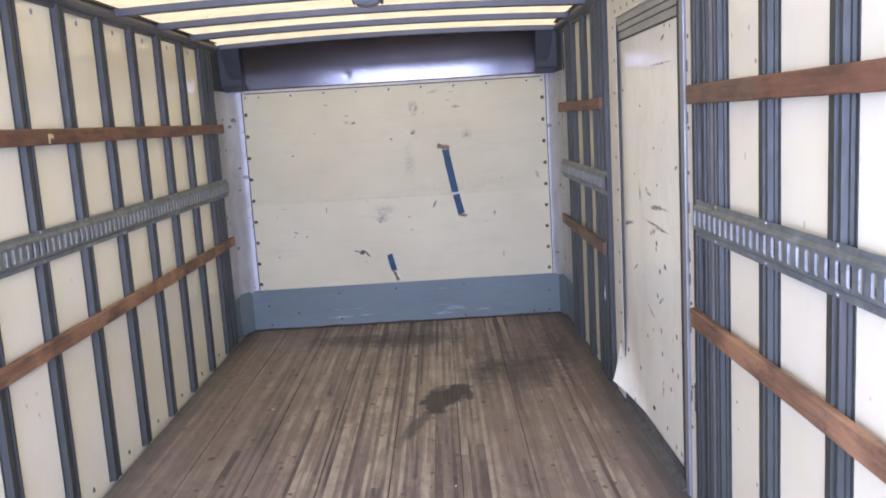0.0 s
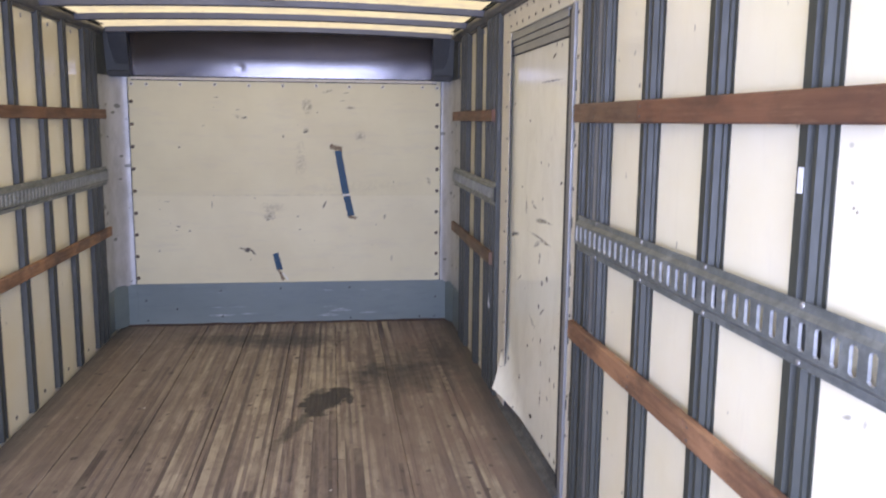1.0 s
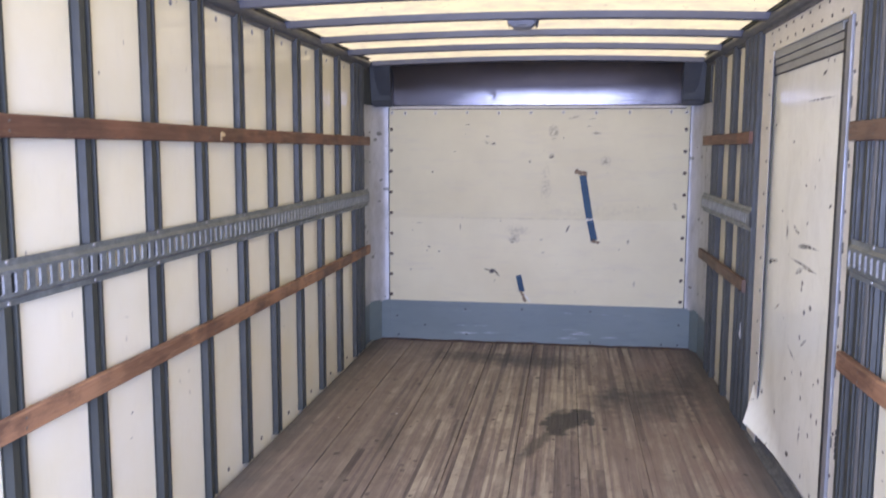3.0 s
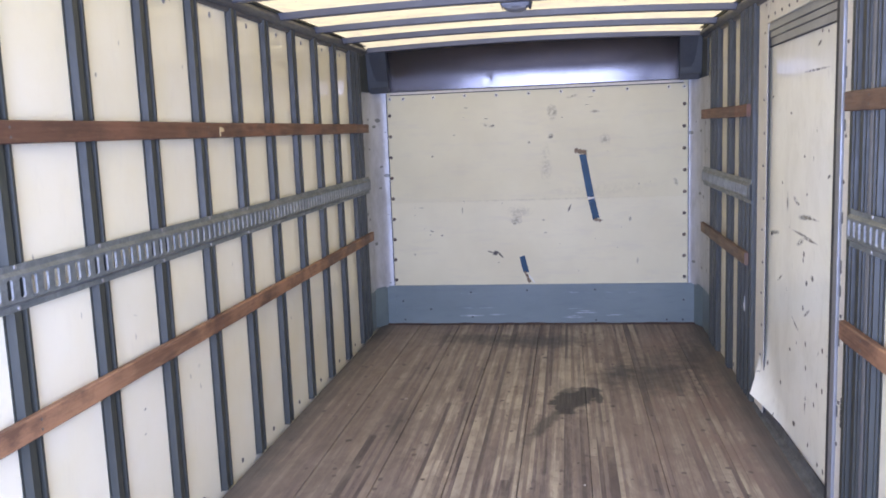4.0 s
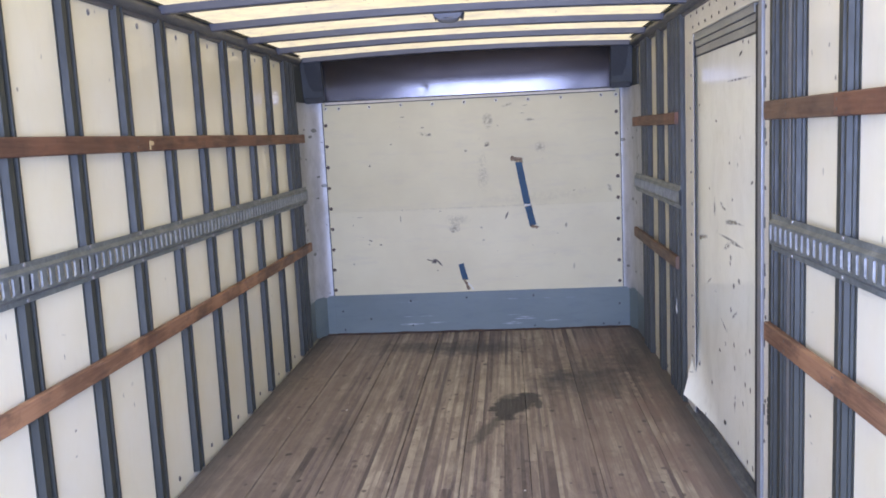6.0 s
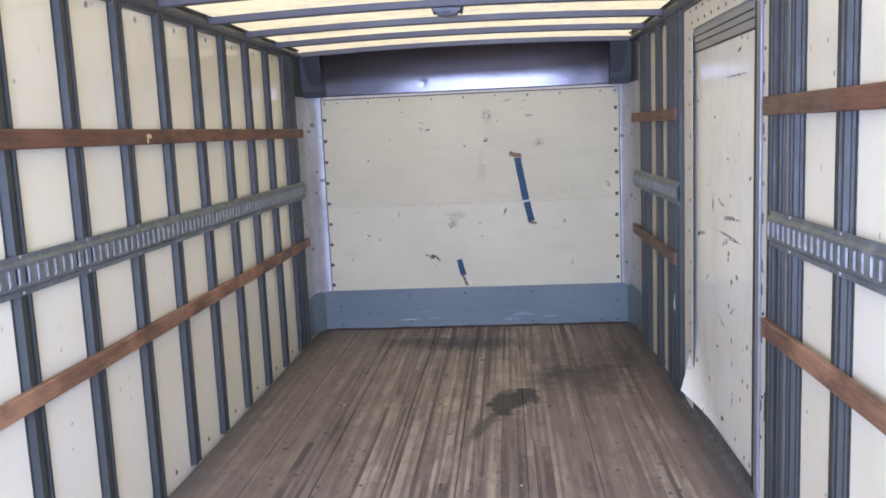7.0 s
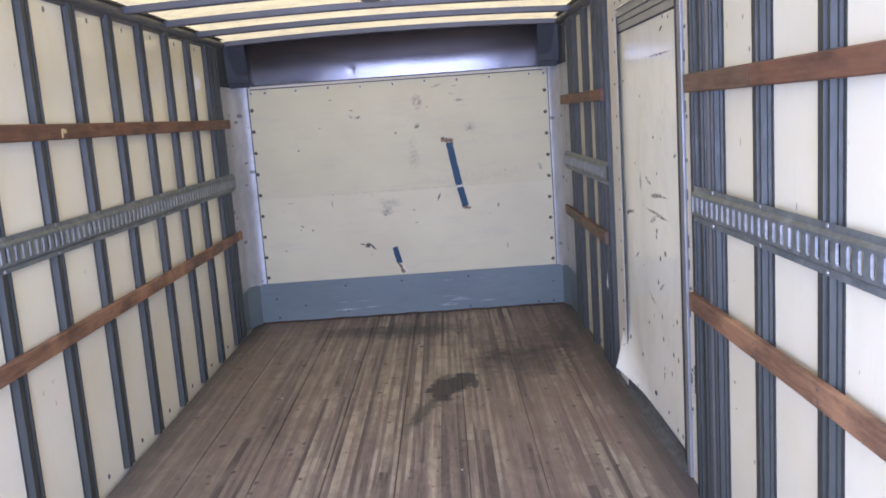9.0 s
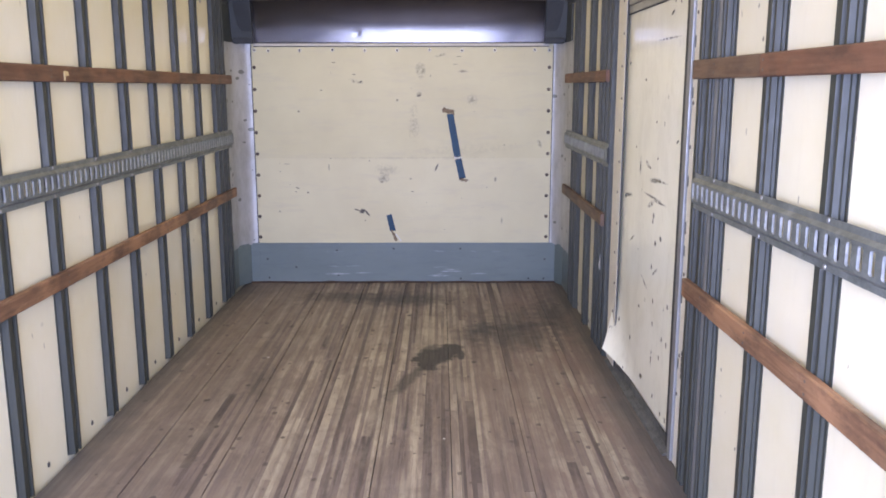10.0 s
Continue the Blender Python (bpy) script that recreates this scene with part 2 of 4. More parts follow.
def panel_material(name, tone, warm):
    """Cream-painted plywood with smudges, scratches and a torn hole."""
    n = Nodes(name)
    col = n.mix(n.ramp(n.noise(1.6, 5, 0.6), 0.35, 0.7), tone, warm)
    col = n.mix(n.ramp(n.noise(9, 5, 0.65, (0.4, 1, 2.2)), 0.52, 0.8, 0.0, 0.35), col, (0.52, 0.47, 0.39))
    col = n.mix(n.math("MULTIPLY", n.dashes(14.0, 0.20, 0.10, (0, 0.5, 0), (0.9, 0.3, 1.2)), 0.7), col, (0.13, 0.105, 0.08))
    col = n.mix(n.math("MULTIPLY", n.dashes(23.0, 0.24, 0.08, (0, -0.4, 0), (1.3, 0.3, 0.8)), 0.6), col, (0.18, 0.15, 0.11))
    marks = (((0.150, 0, 1.575), (0.045, 0.070), 0.0, 0.42), ((0.140, 0, 1.412), (0.026, 0.018), 0.0, 0.6), ((0.530, 0, 1.373), (0.045, 0.05), 0.3, 0.35),
             ((-0.32, 0, 1.505), (0.060, 0.016), -0.2, 0.5), ((0.262, 0, 0.870), (0.008, 0.035), -0.4, 0.8), ((0.10, 0, 1.20), (0.05, 0.16), 0.0, 0.22),
             ((0.36, 0, 1.29), (0.060, 0.015), 0.0, 0.75), ((-0.10, 0, 0.86), (0.10, 0.05), 0.0, 0.22), ((0.30, 0, 1.69), (0.05, 0.012), 0.2, 0.5),
             ((0.47, 0, 0.780), (0.040, 0.014), 0.0, 0.7), ((0.0, 0, 0.945), (0.9, 0.010), 0.0, 0.12), ((0.5, 0, 1.0), (0.5, 0.06), 0.05, 0.07),
             ((0.46, 0, 1.575), (0.045, 0.012), 0.0, 0.4), ((1.03, 0, 1.05), (0.016, 0.036), 0.3, 0.5), ((-0.13, 0, 0.80), (0.05, 0.05), 0.0, 0.4))
    crumbs = n.ramp(n.noise(34, 6, 0.72, (1, 0.2, 1)), 0.40, 0.58)
    for c, r, ang, dark in marks:
        patch = n.math("MULTIPLY", n.blot((c[0], FRONT, c[2]), r, ang, "xz", 0.8, 0.7, 30), min(1.0, dark * 1.5))
        if dark < 0.85:
            patch = n.math("MULTIPLY", patch, crumbs)
        col = n.mix(patch, col, (0.10, 0.075, 0.05))
    for x, z, w, h, ang, dark in PANEL_NICKS:
        col = n.mix(n.math("MULTIPLY", n.blot((x, FRONT, z), (w * 0.9, h * 0.9), ang, "xz", 0.5, 0.45, 55), dark * 0.9), col, (0.045, 0.034, 0.028))
    fine = n.noise(110, 3, 0.6, (1, 1, 2.5))
    return n.finish(col, n.ramp(fine, 0.3, 0.7, 0.42, 0.6), 0.0, fine, 0.08)


def wood_floor_material(name, shade):
    """Laminated hardwood strips, worn and grimy, each strip of its own tone."""
    n = Nodes(name)
    rnd = n.add("ShaderNodeObjectInfo").outputs["Random"]
    isl = n.add("ShaderNodeNewGeometry").outputs["Random Per Island"]
    pick = n.math("FRACT", n.math("ADD", n.math("MULTIPLY", rnd, 7.31), n.math("MULTIPLY", isl, 3.7)))
    streak = n.ramp(n.noise(25, 3, 0.6, (1, 0.030, 1), 0.35, (1.7, 0.4, 0)), 0.30, 0.70)
    fibre = n.math("SUBTRACT", n.noise(95, 4, 0.7, (1, 0.14, 1), 0.3), 0.5)
    side = n.add("ShaderNodeSeparateXYZ", Vector=n.pos).outputs[0]
    # the boards by the west wall are worn more evenly
    lively = n.ramp(side, -0.75, -0.25, 0.45, 1.0)
    # and so are those by the east wall, where only the broad wear shows
    calm = n.math("MULTIPLY", lively, n.ramp(side, 0.55, 0.95, 1.0, 0.5))
    # each strip is glued up of two narrow laths, of a tone that runs on for a few feet
    lath = n.math("FLOOR", n.math("DIVIDE", n.math("SUBTRACT", side, 0.030), 0.01905))
    along = n.add("ShaderNodeSeparateXYZ", Vector=n.pos).outputs[1]
    start = n.add("ShaderNodeTexWhiteNoise")
    start.noise_dimensions = "1D"
    n.put(start.inputs["W"], lath)
    run = n.math("FLOOR", n.math("ADD", n.math("MULTIPLY", along, 0.48), n.math("MULTIPLY", start.outputs["Value"], 5.0)))
    cell = n.add("ShaderNodeTexWhiteNoise", Vector=n.add("ShaderNodeCombineXYZ", X=lath, Y=run).outputs[0])
    cell.noise_dimensions = "2D"
    lath_tone = n.math("MULTIPLY", n.math("MULTIPLY", n.math("SUBTRACT", cell.outputs["Value"], 0.5), lively), 0.52)
    tone = n.math("ADD", n.math("MULTIPLY", n.math("ADD", n.math("MULTIPLY", n.math("SUBTRACT", pick, 0.5), lively), 0.5), 0.42), n.math("MULTIPLY", n.math("ADD", n.math("MULTIPLY", n.math("SUBTRACT", streak, 0.5), lively), 0.5), 0.58))
    tone = n.math("ADD", tone, lath_tone)
    tone = n.math("ADD", n.math("ADD", tone, shade), n.math("MULTIPLY", n.math("MULTIPLY", fibre, 0.45), calm))
    ramp = n.add("ShaderNodeValToRGB", Fac=n.ramp(tone, 0.20, 0.80))
    ramp.color_ramp.interpolation = "EASE"
    els = ramp.color_ramp.elements
    els[0].position, els[0].color = 0.0, (0.085, 0.063, 0.057, 1)
    els[1].position, els[1].color = 1.0, (0.465, 0.388, 0.285, 1)
    for p, c in ((0.14, (0.128, 0.092, 0.083)), (0.26, (0.207, 0.155, 0.132)), (0.52, (0.254, 0.194, 0.151)), (0.76, (0.312, 0.245, 0.188)), (0.88, (0.395, 0.318, 0.240))):
        e = els.new(p)
        e.color = (*c, 1)
    grain = n.noise(55, 5, 0.65, (1, 0.045, 1), 0.6)
    col = n.mix(n.math("MULTIPLY", n.ramp(grain, 0.40, 0.78, 0.0, 0.28), calm), ramp.outputs["Color"], (0.095, 0.066, 0.056))
    lines = n.noise(30, 2, 0.5, (1, 0.03, 1), 0.3)
    col = n.mix(n.math("MULTIPLY", n.ramp(lines, 0.54, 0.72, 0.0, 0.34), calm), col, (0.105, 0.079, 0.070))
    across = n.add("ShaderNodeSeparateXYZ", Vector=n.pos).outputs[0]
    pale = n.ramp(n.noise(24, 2, 0.5, (1, 0.035, 1), 0.2, (4.3, 1.1, 0)), 0.54, 0.66)
    pale = n.math("MULTIPLY", pale, n.math("MULTIPLY", n.ramp(across, -0.75, -0.2, 0.2, 0.75), n.ramp(across, 0.35, 0.75, 1.0, 0.2)))
    col = n.mix(pale, col, (0.385, 0.318, 0.236))
    mottle = n.ramp(n.noise(9.0, 6, 0.75, (1, 0.55, 1), 0.8), 0.46, 0.66, 0.0, 0.62)
    col = n.mix(mottle, col, (0.138, 0.100, 0.080))
    # trodden dirt lying across the strips
    trodden = n.ramp(n.noise(3.6, 7, 0.72, (1, 0.7, 1), 0.7, (11, 5, 0)), 0.44, 0.66, 0.0, 0.50)
    trodden = n.math("MULTIPLY", trodden, n.ramp(n.math("ABSOLUTE", n.math("SUBTRACT", side, 0.05)), 0.45, 0.8, 0.55, 1.0))
    col = n.mix(trodden, col, (0.172, 0.134, 0.102))
    bare = n.ramp(n.noise(6.0, 6, 0.7, (1, 0.6, 1), 0.4, (7, 3, 0)), 0.52, 0.74, 0.0, 0.38)
    col = n.mix(bare, col, (0.39, 0.325, 0.245))
    grime = n.ramp(n.noise(2.1, 5, 0.65, (1, 0.6, 1)), 0.42, 0.75, 0.0, 0.36)
    col = n.mix(grime, col, (0.150, 0.110, 0.086))
    worn_red = n.math("MULTIPLY", n.ramp(across, 0.30, 0.85, 0.0, 0.8), n.ramp(n.noise(5.0, 5, 0.7, (1, 0.4, 1), 0.5, (2, 9, 0)), 0.38, 0.58))
    col = n.mix(worn_red, col, (0.205, 0.140, 0.112))
    col = n.mix(n.math("MULTIPLY", n.dashes(10.0, 0.19, 0.5, (0, 0, 0.3), (1, 0.8, 1)), 0.8), col, (0.05, 0.035, 0.030))
    col = n.mix(n.math("MULTIPLY", n.dashes(17.0, 0.22, 0.5, (0, 0, -0.5), (1, 0.7, 1)), 0.7), col, (0.07, 0.05, 0.045))
    col = n.mix(n.math("MULTIPLY", n.dashes(11.0, 0.10, 0.10, (0, 0, 0.9), (1, 1, 1)), 0.9), col, (0.70, 0.68, 0.66))
    stains = (((0.235, 4.42, 0), (0.10, 0.19), 0.0, 0.95, 0.25), ((0.335, 4.56, 0), (0.085, 0.17), -0.2, 0.95, 0.25), ((0.13, 4.10, 0), (0.055, 0.36), -0.30, 0.7, 0.6),
              ((0.255, 4.60, 0), (0.07, 0.10), 0.3, 0.7, 0.4), ((0.405, 4.50, 0), (0.025, 0.09), 0.0, 0.9, 0.3),
              ((0.00, 5.74, 0), (0.50, 0.24), 0.0, 0.75, 0.7), ((-0.40, 5.82, 0), (0.36, 0.20), 0.0, 0.6, 0.8), ((0.74, 5.05, 0), (0.36, 0.62), 0.1, 0.62, 1.0), ((0.70, 4.85, 0), (0.26, 0.34), 0.1, 0.55, 0.9), ((0.55, 5.0, 0), (0.10, 0.16), 0.1, 0.8, 0.6),
              ((1.02, 5.35, 0), (0.17, 0.60), 0.0, 0.8, 0.9), ((-0.62, 4.10, 0), (0.10, 0.40), 0.15, 0.4, 0.9), ((0.46, 4.85, 0), (0.10, 0.28), 0.0, 0.45, 0.8), ((0.80, 5.05, 0), (0.22, 0.12), 0.2, 0.7, 0.9))
    for c, r, ang, dark, soft in stains:
        col = n.mix(n.math("MULTIPLY", n.blot(c, r, ang, "xy", soft, 0.75, 13), dark), col, (0.040, 0.033, 0.030))
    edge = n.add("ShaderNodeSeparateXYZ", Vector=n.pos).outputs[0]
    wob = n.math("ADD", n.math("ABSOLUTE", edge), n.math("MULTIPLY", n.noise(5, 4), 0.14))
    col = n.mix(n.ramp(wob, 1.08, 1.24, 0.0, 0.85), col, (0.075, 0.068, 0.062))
    return n.finish(col, n.ramp(grain, 0.3, 0.7, 0.45, 0.68), 0.0, n.math("ADD", grain, n.math("MULTIPLY", fibre, 0.8)), 0.4, 0.0012)


def slat_material(name, c1, c2, worn):
    """Hardwood with streaky grain, dark patches and rubbed fibres."""
    n = Nodes(name)
    rnd = n.add("ShaderNodeObjectInfo").outputs["Random"]
    grain = n.noise(60, 5, 0.65, (1, 0.05, 1), 0.5)
    col = n.mix(n.ramp(n.noise(3.2, 4, 0.6, (1, 0.5, 1)), 0.38, 0.66), c1, c2)
    col = n.mix(n.math("MULTIPLY", rnd, 0.3), col, (0.25, 0.13, 0.07))
    col = n.mix(n.ramp(grain, 0.4, 0.78, 0.0, 0.6), col, (0.06, 0.026, 0.017))
    col = n.mix(n.ramp(n.noise(42, 6, 0.78, (1, 0.16, 1), 0.2), 0.54, 0.74, 0.0, worn * 0.7), col, (0.42, 0.255, 0.15))
    block = n.ramp(n.noise(2.4, 2, 0.4, (0.3, 1, 0.3), 0.0, (3, 1, 4)), 0.46, 0.54, 0.0, 0.6)
    col = n.mix(block, col, tuple(c * 1.25 for c in c2))
    col = n.mix(n.ramp(n.noise(11, 5, 0.7, (1, 0.4, 1), 0.0, (5, 2, 1)), 0.48, 0.66, 0.0, 0.7), col, (0.060, 0.030, 0.021))
    col = n.mix(n.dashes(10.0, 0.2, 0.2, (0.3, 0, 0), (0.3, 0.8, 1.6)), col, (0.07, 0.035, 0.025))
    return n.finish(col, n.ramp(grain, 0.3, 0.7, 0.48, 0.7), 0.0, grain, 0.4, 0.0015)


def zinc_material(name, c1, c2, rough, metal, specks=0.0):
    """Galvanised steel with its spangle and a little white bloom."""
    n = Nodes(name)
    cell = n.add("ShaderNodeTexVoronoi", Vector=n.pos, Scale=75.0)
    split = n.add("ShaderNodeSeparateColor", Color=cell.outputs["Color"])
    col = n.mix(n.ramp(split.outputs[0], 0.0, 1.0, 0.25, 0.75), c1, c2)
    col = n.mix(n.ramp(n.noise(32, 5, 0.7, (1, 0.5, 1.4)), 0.45, 0.68, 0.0, 0.5), col, tuple(c * 0.55 for c in c1))
    bloom = n.ramp(n.noise(11, 6, 0.72), 0.50, 0.70, 0.0, 0.6)
    col = n.mix(bloom, col, tuple(min(1, c * 1.5) for c in c2))
    if specks:
        col = n.mix(n.math("MULTIPLY", n.dashes(12.0, 0.2, specks, (0.2, 0.3, 0), (1, 1, 0.7)), 0.7), col, (0.12, 0.11, 0.10))
    return n.finish(col, n.ramp(n.noise(14, 4), 0.3, 0.7, rough - 0.08, rough + 0.12), metal, n.noise(120, 3), 0.08)


def column_material():
    """Smooth rolled zinc sheet with a few rubbed smudges."""
    n = Nodes("column_zinc")
    col = n.mix(n.ramp(n.noise(3.0, 4, 0.6, (1, 1, 0.35)), 0.35, 0.7), (0.56, 0.565, 0.57), (0.44, 0.445, 0.45))
    smudge = n.math("MULTIPLY", n.ramp(n.noise(9, 6, 0.7, (1, 1, 0.4)), 0.42, 0.66), 0.6)
    col = n.mix(smudge, col, (0.27, 0.265, 0.245))
    col = n.mix(n.math("MULTIPLY", n.dashes(13.0, 0.36, 0.5, (0.2, 0.3, 0), (1, 1, 1.6)), 0.8), col, (0.13, 0.135, 0.12))
    return n.finish(col, n.ramp(n.noise(8, 3), 0.3, 0.7, 0.44, 0.54), 0.35, n.noise(7, 2, 0.5, (1, 1, 0.4)), 0.03)


def header_material():
    """Bare rolled steel sheet: a soft mirror, with dull and rubbed patches."""
    n = Nodes("header_steel")
    brush = n.noise(26, 3, 0.5, (0.05, 0.5, 0.5))
    col = n.mix(n.ramp(n.noise(2.5, 4, 0.6), 0.35, 0.7), (0.108, 0.100, 0.099), (0.085, 0.078, 0.077))
    col = n.mix(n.ramp(brush, 0.4, 0.75, 0.0, 0.15), col, (0.07, 0.06, 0.06))
    col = n.mix(n.math("MULTIPLY", n.dashes(7.0, 0.10, 0.16, (0, 0.2, 0), (0.5, 1, 1.6)), 0.7), col, (0.08, 0.06, 0.05))
    for x, z, w, h, dull in ((0.86, 1.86, 0.10, 0.05, 0.8), (0.80, 1.80, 0.06, 0.03, 0.7), (-0.62, 1.83, 0.16, 0.04, 0.5)):
        col = n.mix(n.math("MULTIPLY", n.blot((x, FRONT - 0.02, z), (w, h), 0.2, "xz", 0.8, 0.6, 12), dull), col, (0.055, 0.052, 0.055))
    return n.finish(col, n.ramp(brush, 0.3, 0.7, 0.16, 0.21), 0.82, n.noise(5, 2), 0.04)


def kick_material():
    """Blue-grey paint on steel, scraped white where loads have slid along it."""
    n = Nodes("kick_paint")
    col = n.mix(n.ramp(n.noise(3, 4, 0.6, (0.5, 1, 1)), 0.32, 0.68), (0.138, 0.180, 0.185), (0.170, 0.216, 0.218))
    col = n.mix(n.ramp(n.noise(16, 5, 0.65, (0.3, 1, 1.5)), 0.52, 0.75, 0.0, 0.4), col, (0.095, 0.125, 0.155))
    scrape = n.ramp(n.noise(60, 4, 0.6, (0.12, 0.2, 1)), 0.46, 0.58)
    for x, z, w, h in ((0.274, 0.243, 0.07, 0.006), (0.510, 0.240, 0.16, 0.005), (0.665, 0.240, 0.10, 0.005), (0.316, 0.117, 0.08, 0.008), (0.385, 0.102, 0.12, 0.007), (0.254, 0.068, 0.08, 0.011),
                       (0.275, 0.050, 0.10, 0.008), (0.340, 0.086, 0.06, 0.008), (0.420, 0.085, 0.05, 0.008), (0.546, 0.068, 0.12, 0.007), (-0.510, 0.241, 0.08, 0.006), (-0.495, 0.068, 0.13, 0.009),
                       (-0.255, 0.076, 0.12, 0.008), (-0.425, 0.128, 0.16, 0.004)):
        patch = n.math("MULTIPLY", n.blot((x, FRONT, z), (w, h), 0.0, "xz", 0.7, 0.5, 30), scrape)
        col = n.mix(n.math("MULTIPLY", patch, 0.48), col, (0.60, 0.64, 0.68))
    fine = n.noise(60, 3)
    return n.finish(col, n.ramp(fine, 0.3, 0.7, 0.34, 0.5), 0.1, fine, 0.05)


def roof_material():
    """Translucent glass-fibre roof sheet, yellowed, with grime and twigs lying on it."""
    n = Nodes("roof_sheet")
    col = n.mix(n.ramp(n.noise(1.5, 5, 0.6), 0.35, 0.7), (0.87, 0.825, 0.500), (0.815, 0.765, 0.418))
    col = n.mix(n.ramp(n.noise(6, 6, 0.7, (1.0, 1.0, 1), 0.5), 0.43, 0.64, 0.0, 0.52), col, (0.53, 0.50, 0.38))
    col = n.mix(n.ramp(n.noise(20, 5, 0.7, (1.0, 1.2, 1), 0.6, (3, 8, 0)), 0.55, 0.72, 0.0, 0.36), col, (0.46, 0.42, 0.30))
    col = n.mix(n.math("MULTIPLY", n.dashes(7.0, 0.16, 0.6, (0, 0, 0.6), (1.8, 3.4, 0.3)), 0.95), col, (0.20, 0.18, 0.13))
    col = n.mix(n.math("MULTIPLY", n.dashes(9.0, 0.14, 0.6, (0, 0, -0.9), (1.8, 2.8, 0.3)), 0.85), col, (0.34, 0.31, 0.22))
    diff = n.add("ShaderNodeBsdfDiffuse", Color=col)
    tran = n.add("ShaderNodeBsdfTranslucent", Color=col)
    mixed = n.add("ShaderNodeMixShader", Fac=0.59)
    n.put(mixed.inputs[1], diff.outputs[0])
    n.put(mixed.inputs[2], tran.outputs[0])
    n.tree.nodes.remove(n.bsdf)
    n.put(n.out.inputs["Surface"], mixed.outputs[0])
    return n.mat


M_SKIN = skin_material()
M_DOOR = door_material()
M_PANEL = panel_material("cream_panel", (0.692, 0.638, 0.418), (0.622, 0.564, 0.360))
M_PANEL_LOW = panel_material("pale_panel", (0.716, 0.664, 0.456), (0.648, 0.592, 0.396))
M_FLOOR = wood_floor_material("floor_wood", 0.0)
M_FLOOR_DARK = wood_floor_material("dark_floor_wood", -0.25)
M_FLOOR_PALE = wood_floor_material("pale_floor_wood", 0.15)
M_SLAT = slat_material("dark_batten_wood", (0.088, 0.034, 0.021), (0.180, 0.078, 0.043), 0.38)
M_SLAT_OLD = slat_material("old_batten_wood", (0.078, 0.042, 0.027), (0.150, 0.088, 0.055), 0.55)
M_SLAT_WORN = slat_material("worn_batten_wood", (0.155, 0.074, 0.042), (0.350, 0.180, 0.096), 1.0)
M_TRACK = zinc_material("track_zinc", (0.122, 0.138, 0.134), (0.198, 0.216, 0.211), 0.42, 0.3)
# slot walls paler than the track: light from the rear doorway put into the colour
M_LIP_LIT = zinc_material("lit_lip_zinc", (0.29, 0.30, 0.295), (0.38, 0.39, 0.385), 0.45, 0.1)
# same zinc, darker for the west track and the stub: weaker light painted in
M_LIP_DIM = zinc_material("dim_lip_zinc", (0.27, 0.28, 0.27), (0.36, 0.37, 0.36), 0.5, 0.1)
M_COLUMN = column_material()
M_HEAD = header_material()
M_ROOF = roof_material()
M_POST = plain("post_steel", (0.032, 0.0355, 0.028), (0.050, 0.054, 0.043), 0.52, 0.0, 3.0, 60, (1, 1, 0.25), 0.06, (9.0, 0.08, 0.15, (1, 1, 0.8), (0.35, 0.37, 0.40)))
M_BOW = plain("bow_steel", (0.100, 0.104, 0.120), (0.140, 0.145, 0.162), 0.42, 0.2, 3.0, 60, (0.25, 1, 1), 0.06)
M_RAIL = plain("rail_metal", (0.085, 0.085, 0.086), (0.135, 0.133, 0.133), 0.42, 0.3, 4.0, 70, (1, 0.2, 1), 0.06)
M_KICK = kick_material()
M_BRACKET = plain("bracket_steel", (0.024, 0.027, 0.030), (0.036, 0.041, 0.045), 0.55, 0.1)
M_FLANGE = plain("flange_paint", (0.038, 0.045, 0.048), (0.054, 0.063, 0.066), 0.55, 0.1)
M_SCREW = plain("screw_steel", (0.12, 0.11, 0.10), (0.20, 0.18, 0.16), 0.45, 0.6)
M_RIVET = plain("rivet_zinc", (0.26, 0.25, 0.24), (0.40, 0.39, 0.37), 0.4, 0.5)
M_ALU = plain("door_aluminium", (0.24, 0.243, 0.24), (0.33, 0.333, 0.33), 0.42, 0.3, 4.0, 80, (1, 1, 0.2), 0.05)
M_CLIP = plain("clip_zinc", (0.09, 0.095, 0.085), (0.14, 0.145, 0.13), 0.6, 0.1)
M_ZINCSTRIP = plain("strip_zinc", (0.155, 0.155, 0.15), (0.20, 0.20, 0.195), 0.55, 0.1, 4.0, 80, (1, 1, 0.2), 0.05)
M_CUP = plain("cup_washer", (0.72, 0.69, 0.60), (0.82, 0.79, 0.70), 0.5)
M_RUST = plain("rusty_screw", (0.085, 0.062, 0.050), (0.16, 0.125, 0.10), 0.5, 0.4, 40.0, 160)
M_RECESS = plain("screw_recess", (0.035, 0.030, 0.028), (0.06, 0.055, 0.05), 0.6)
M_HEADGREY = plain("door_head_grey", (0.30, 0.30, 0.27), (0.38, 0.38, 0.34), 0.5, 0.2)
M_FRAME = plain("cream_frame", (0.72, 0.68, 0.58), (0.64, 0.60, 0.49), 0.45, 0.0, 4.0, 70, (1, 1, 1), 0.06, (9.0, 0.14, 0.25, (1, 1, 0.6), (0.25, 0.22, 0.18)))
M_SEAL = plain("dark_seal", (0.028, 0.028, 0.030), (0.05, 0.05, 0.05), 0.6)
M_SILL = plain("sill_metal", (0.055, 0.058, 0.056), (0.15, 0.152, 0.145), 0.55, 0.1, 16.0, 60, (1, 0.6, 1), 0.3, (14.0, 0.24, 0.3, (1, 0.5, 1), (0.5, 0.5, 0.47)))
M_TAPE = plain("blue_tape", (0.004, 0.050, 0.108), (0.006, 0.068, 0.140), 0.55, 0.0, 14.0, 120)
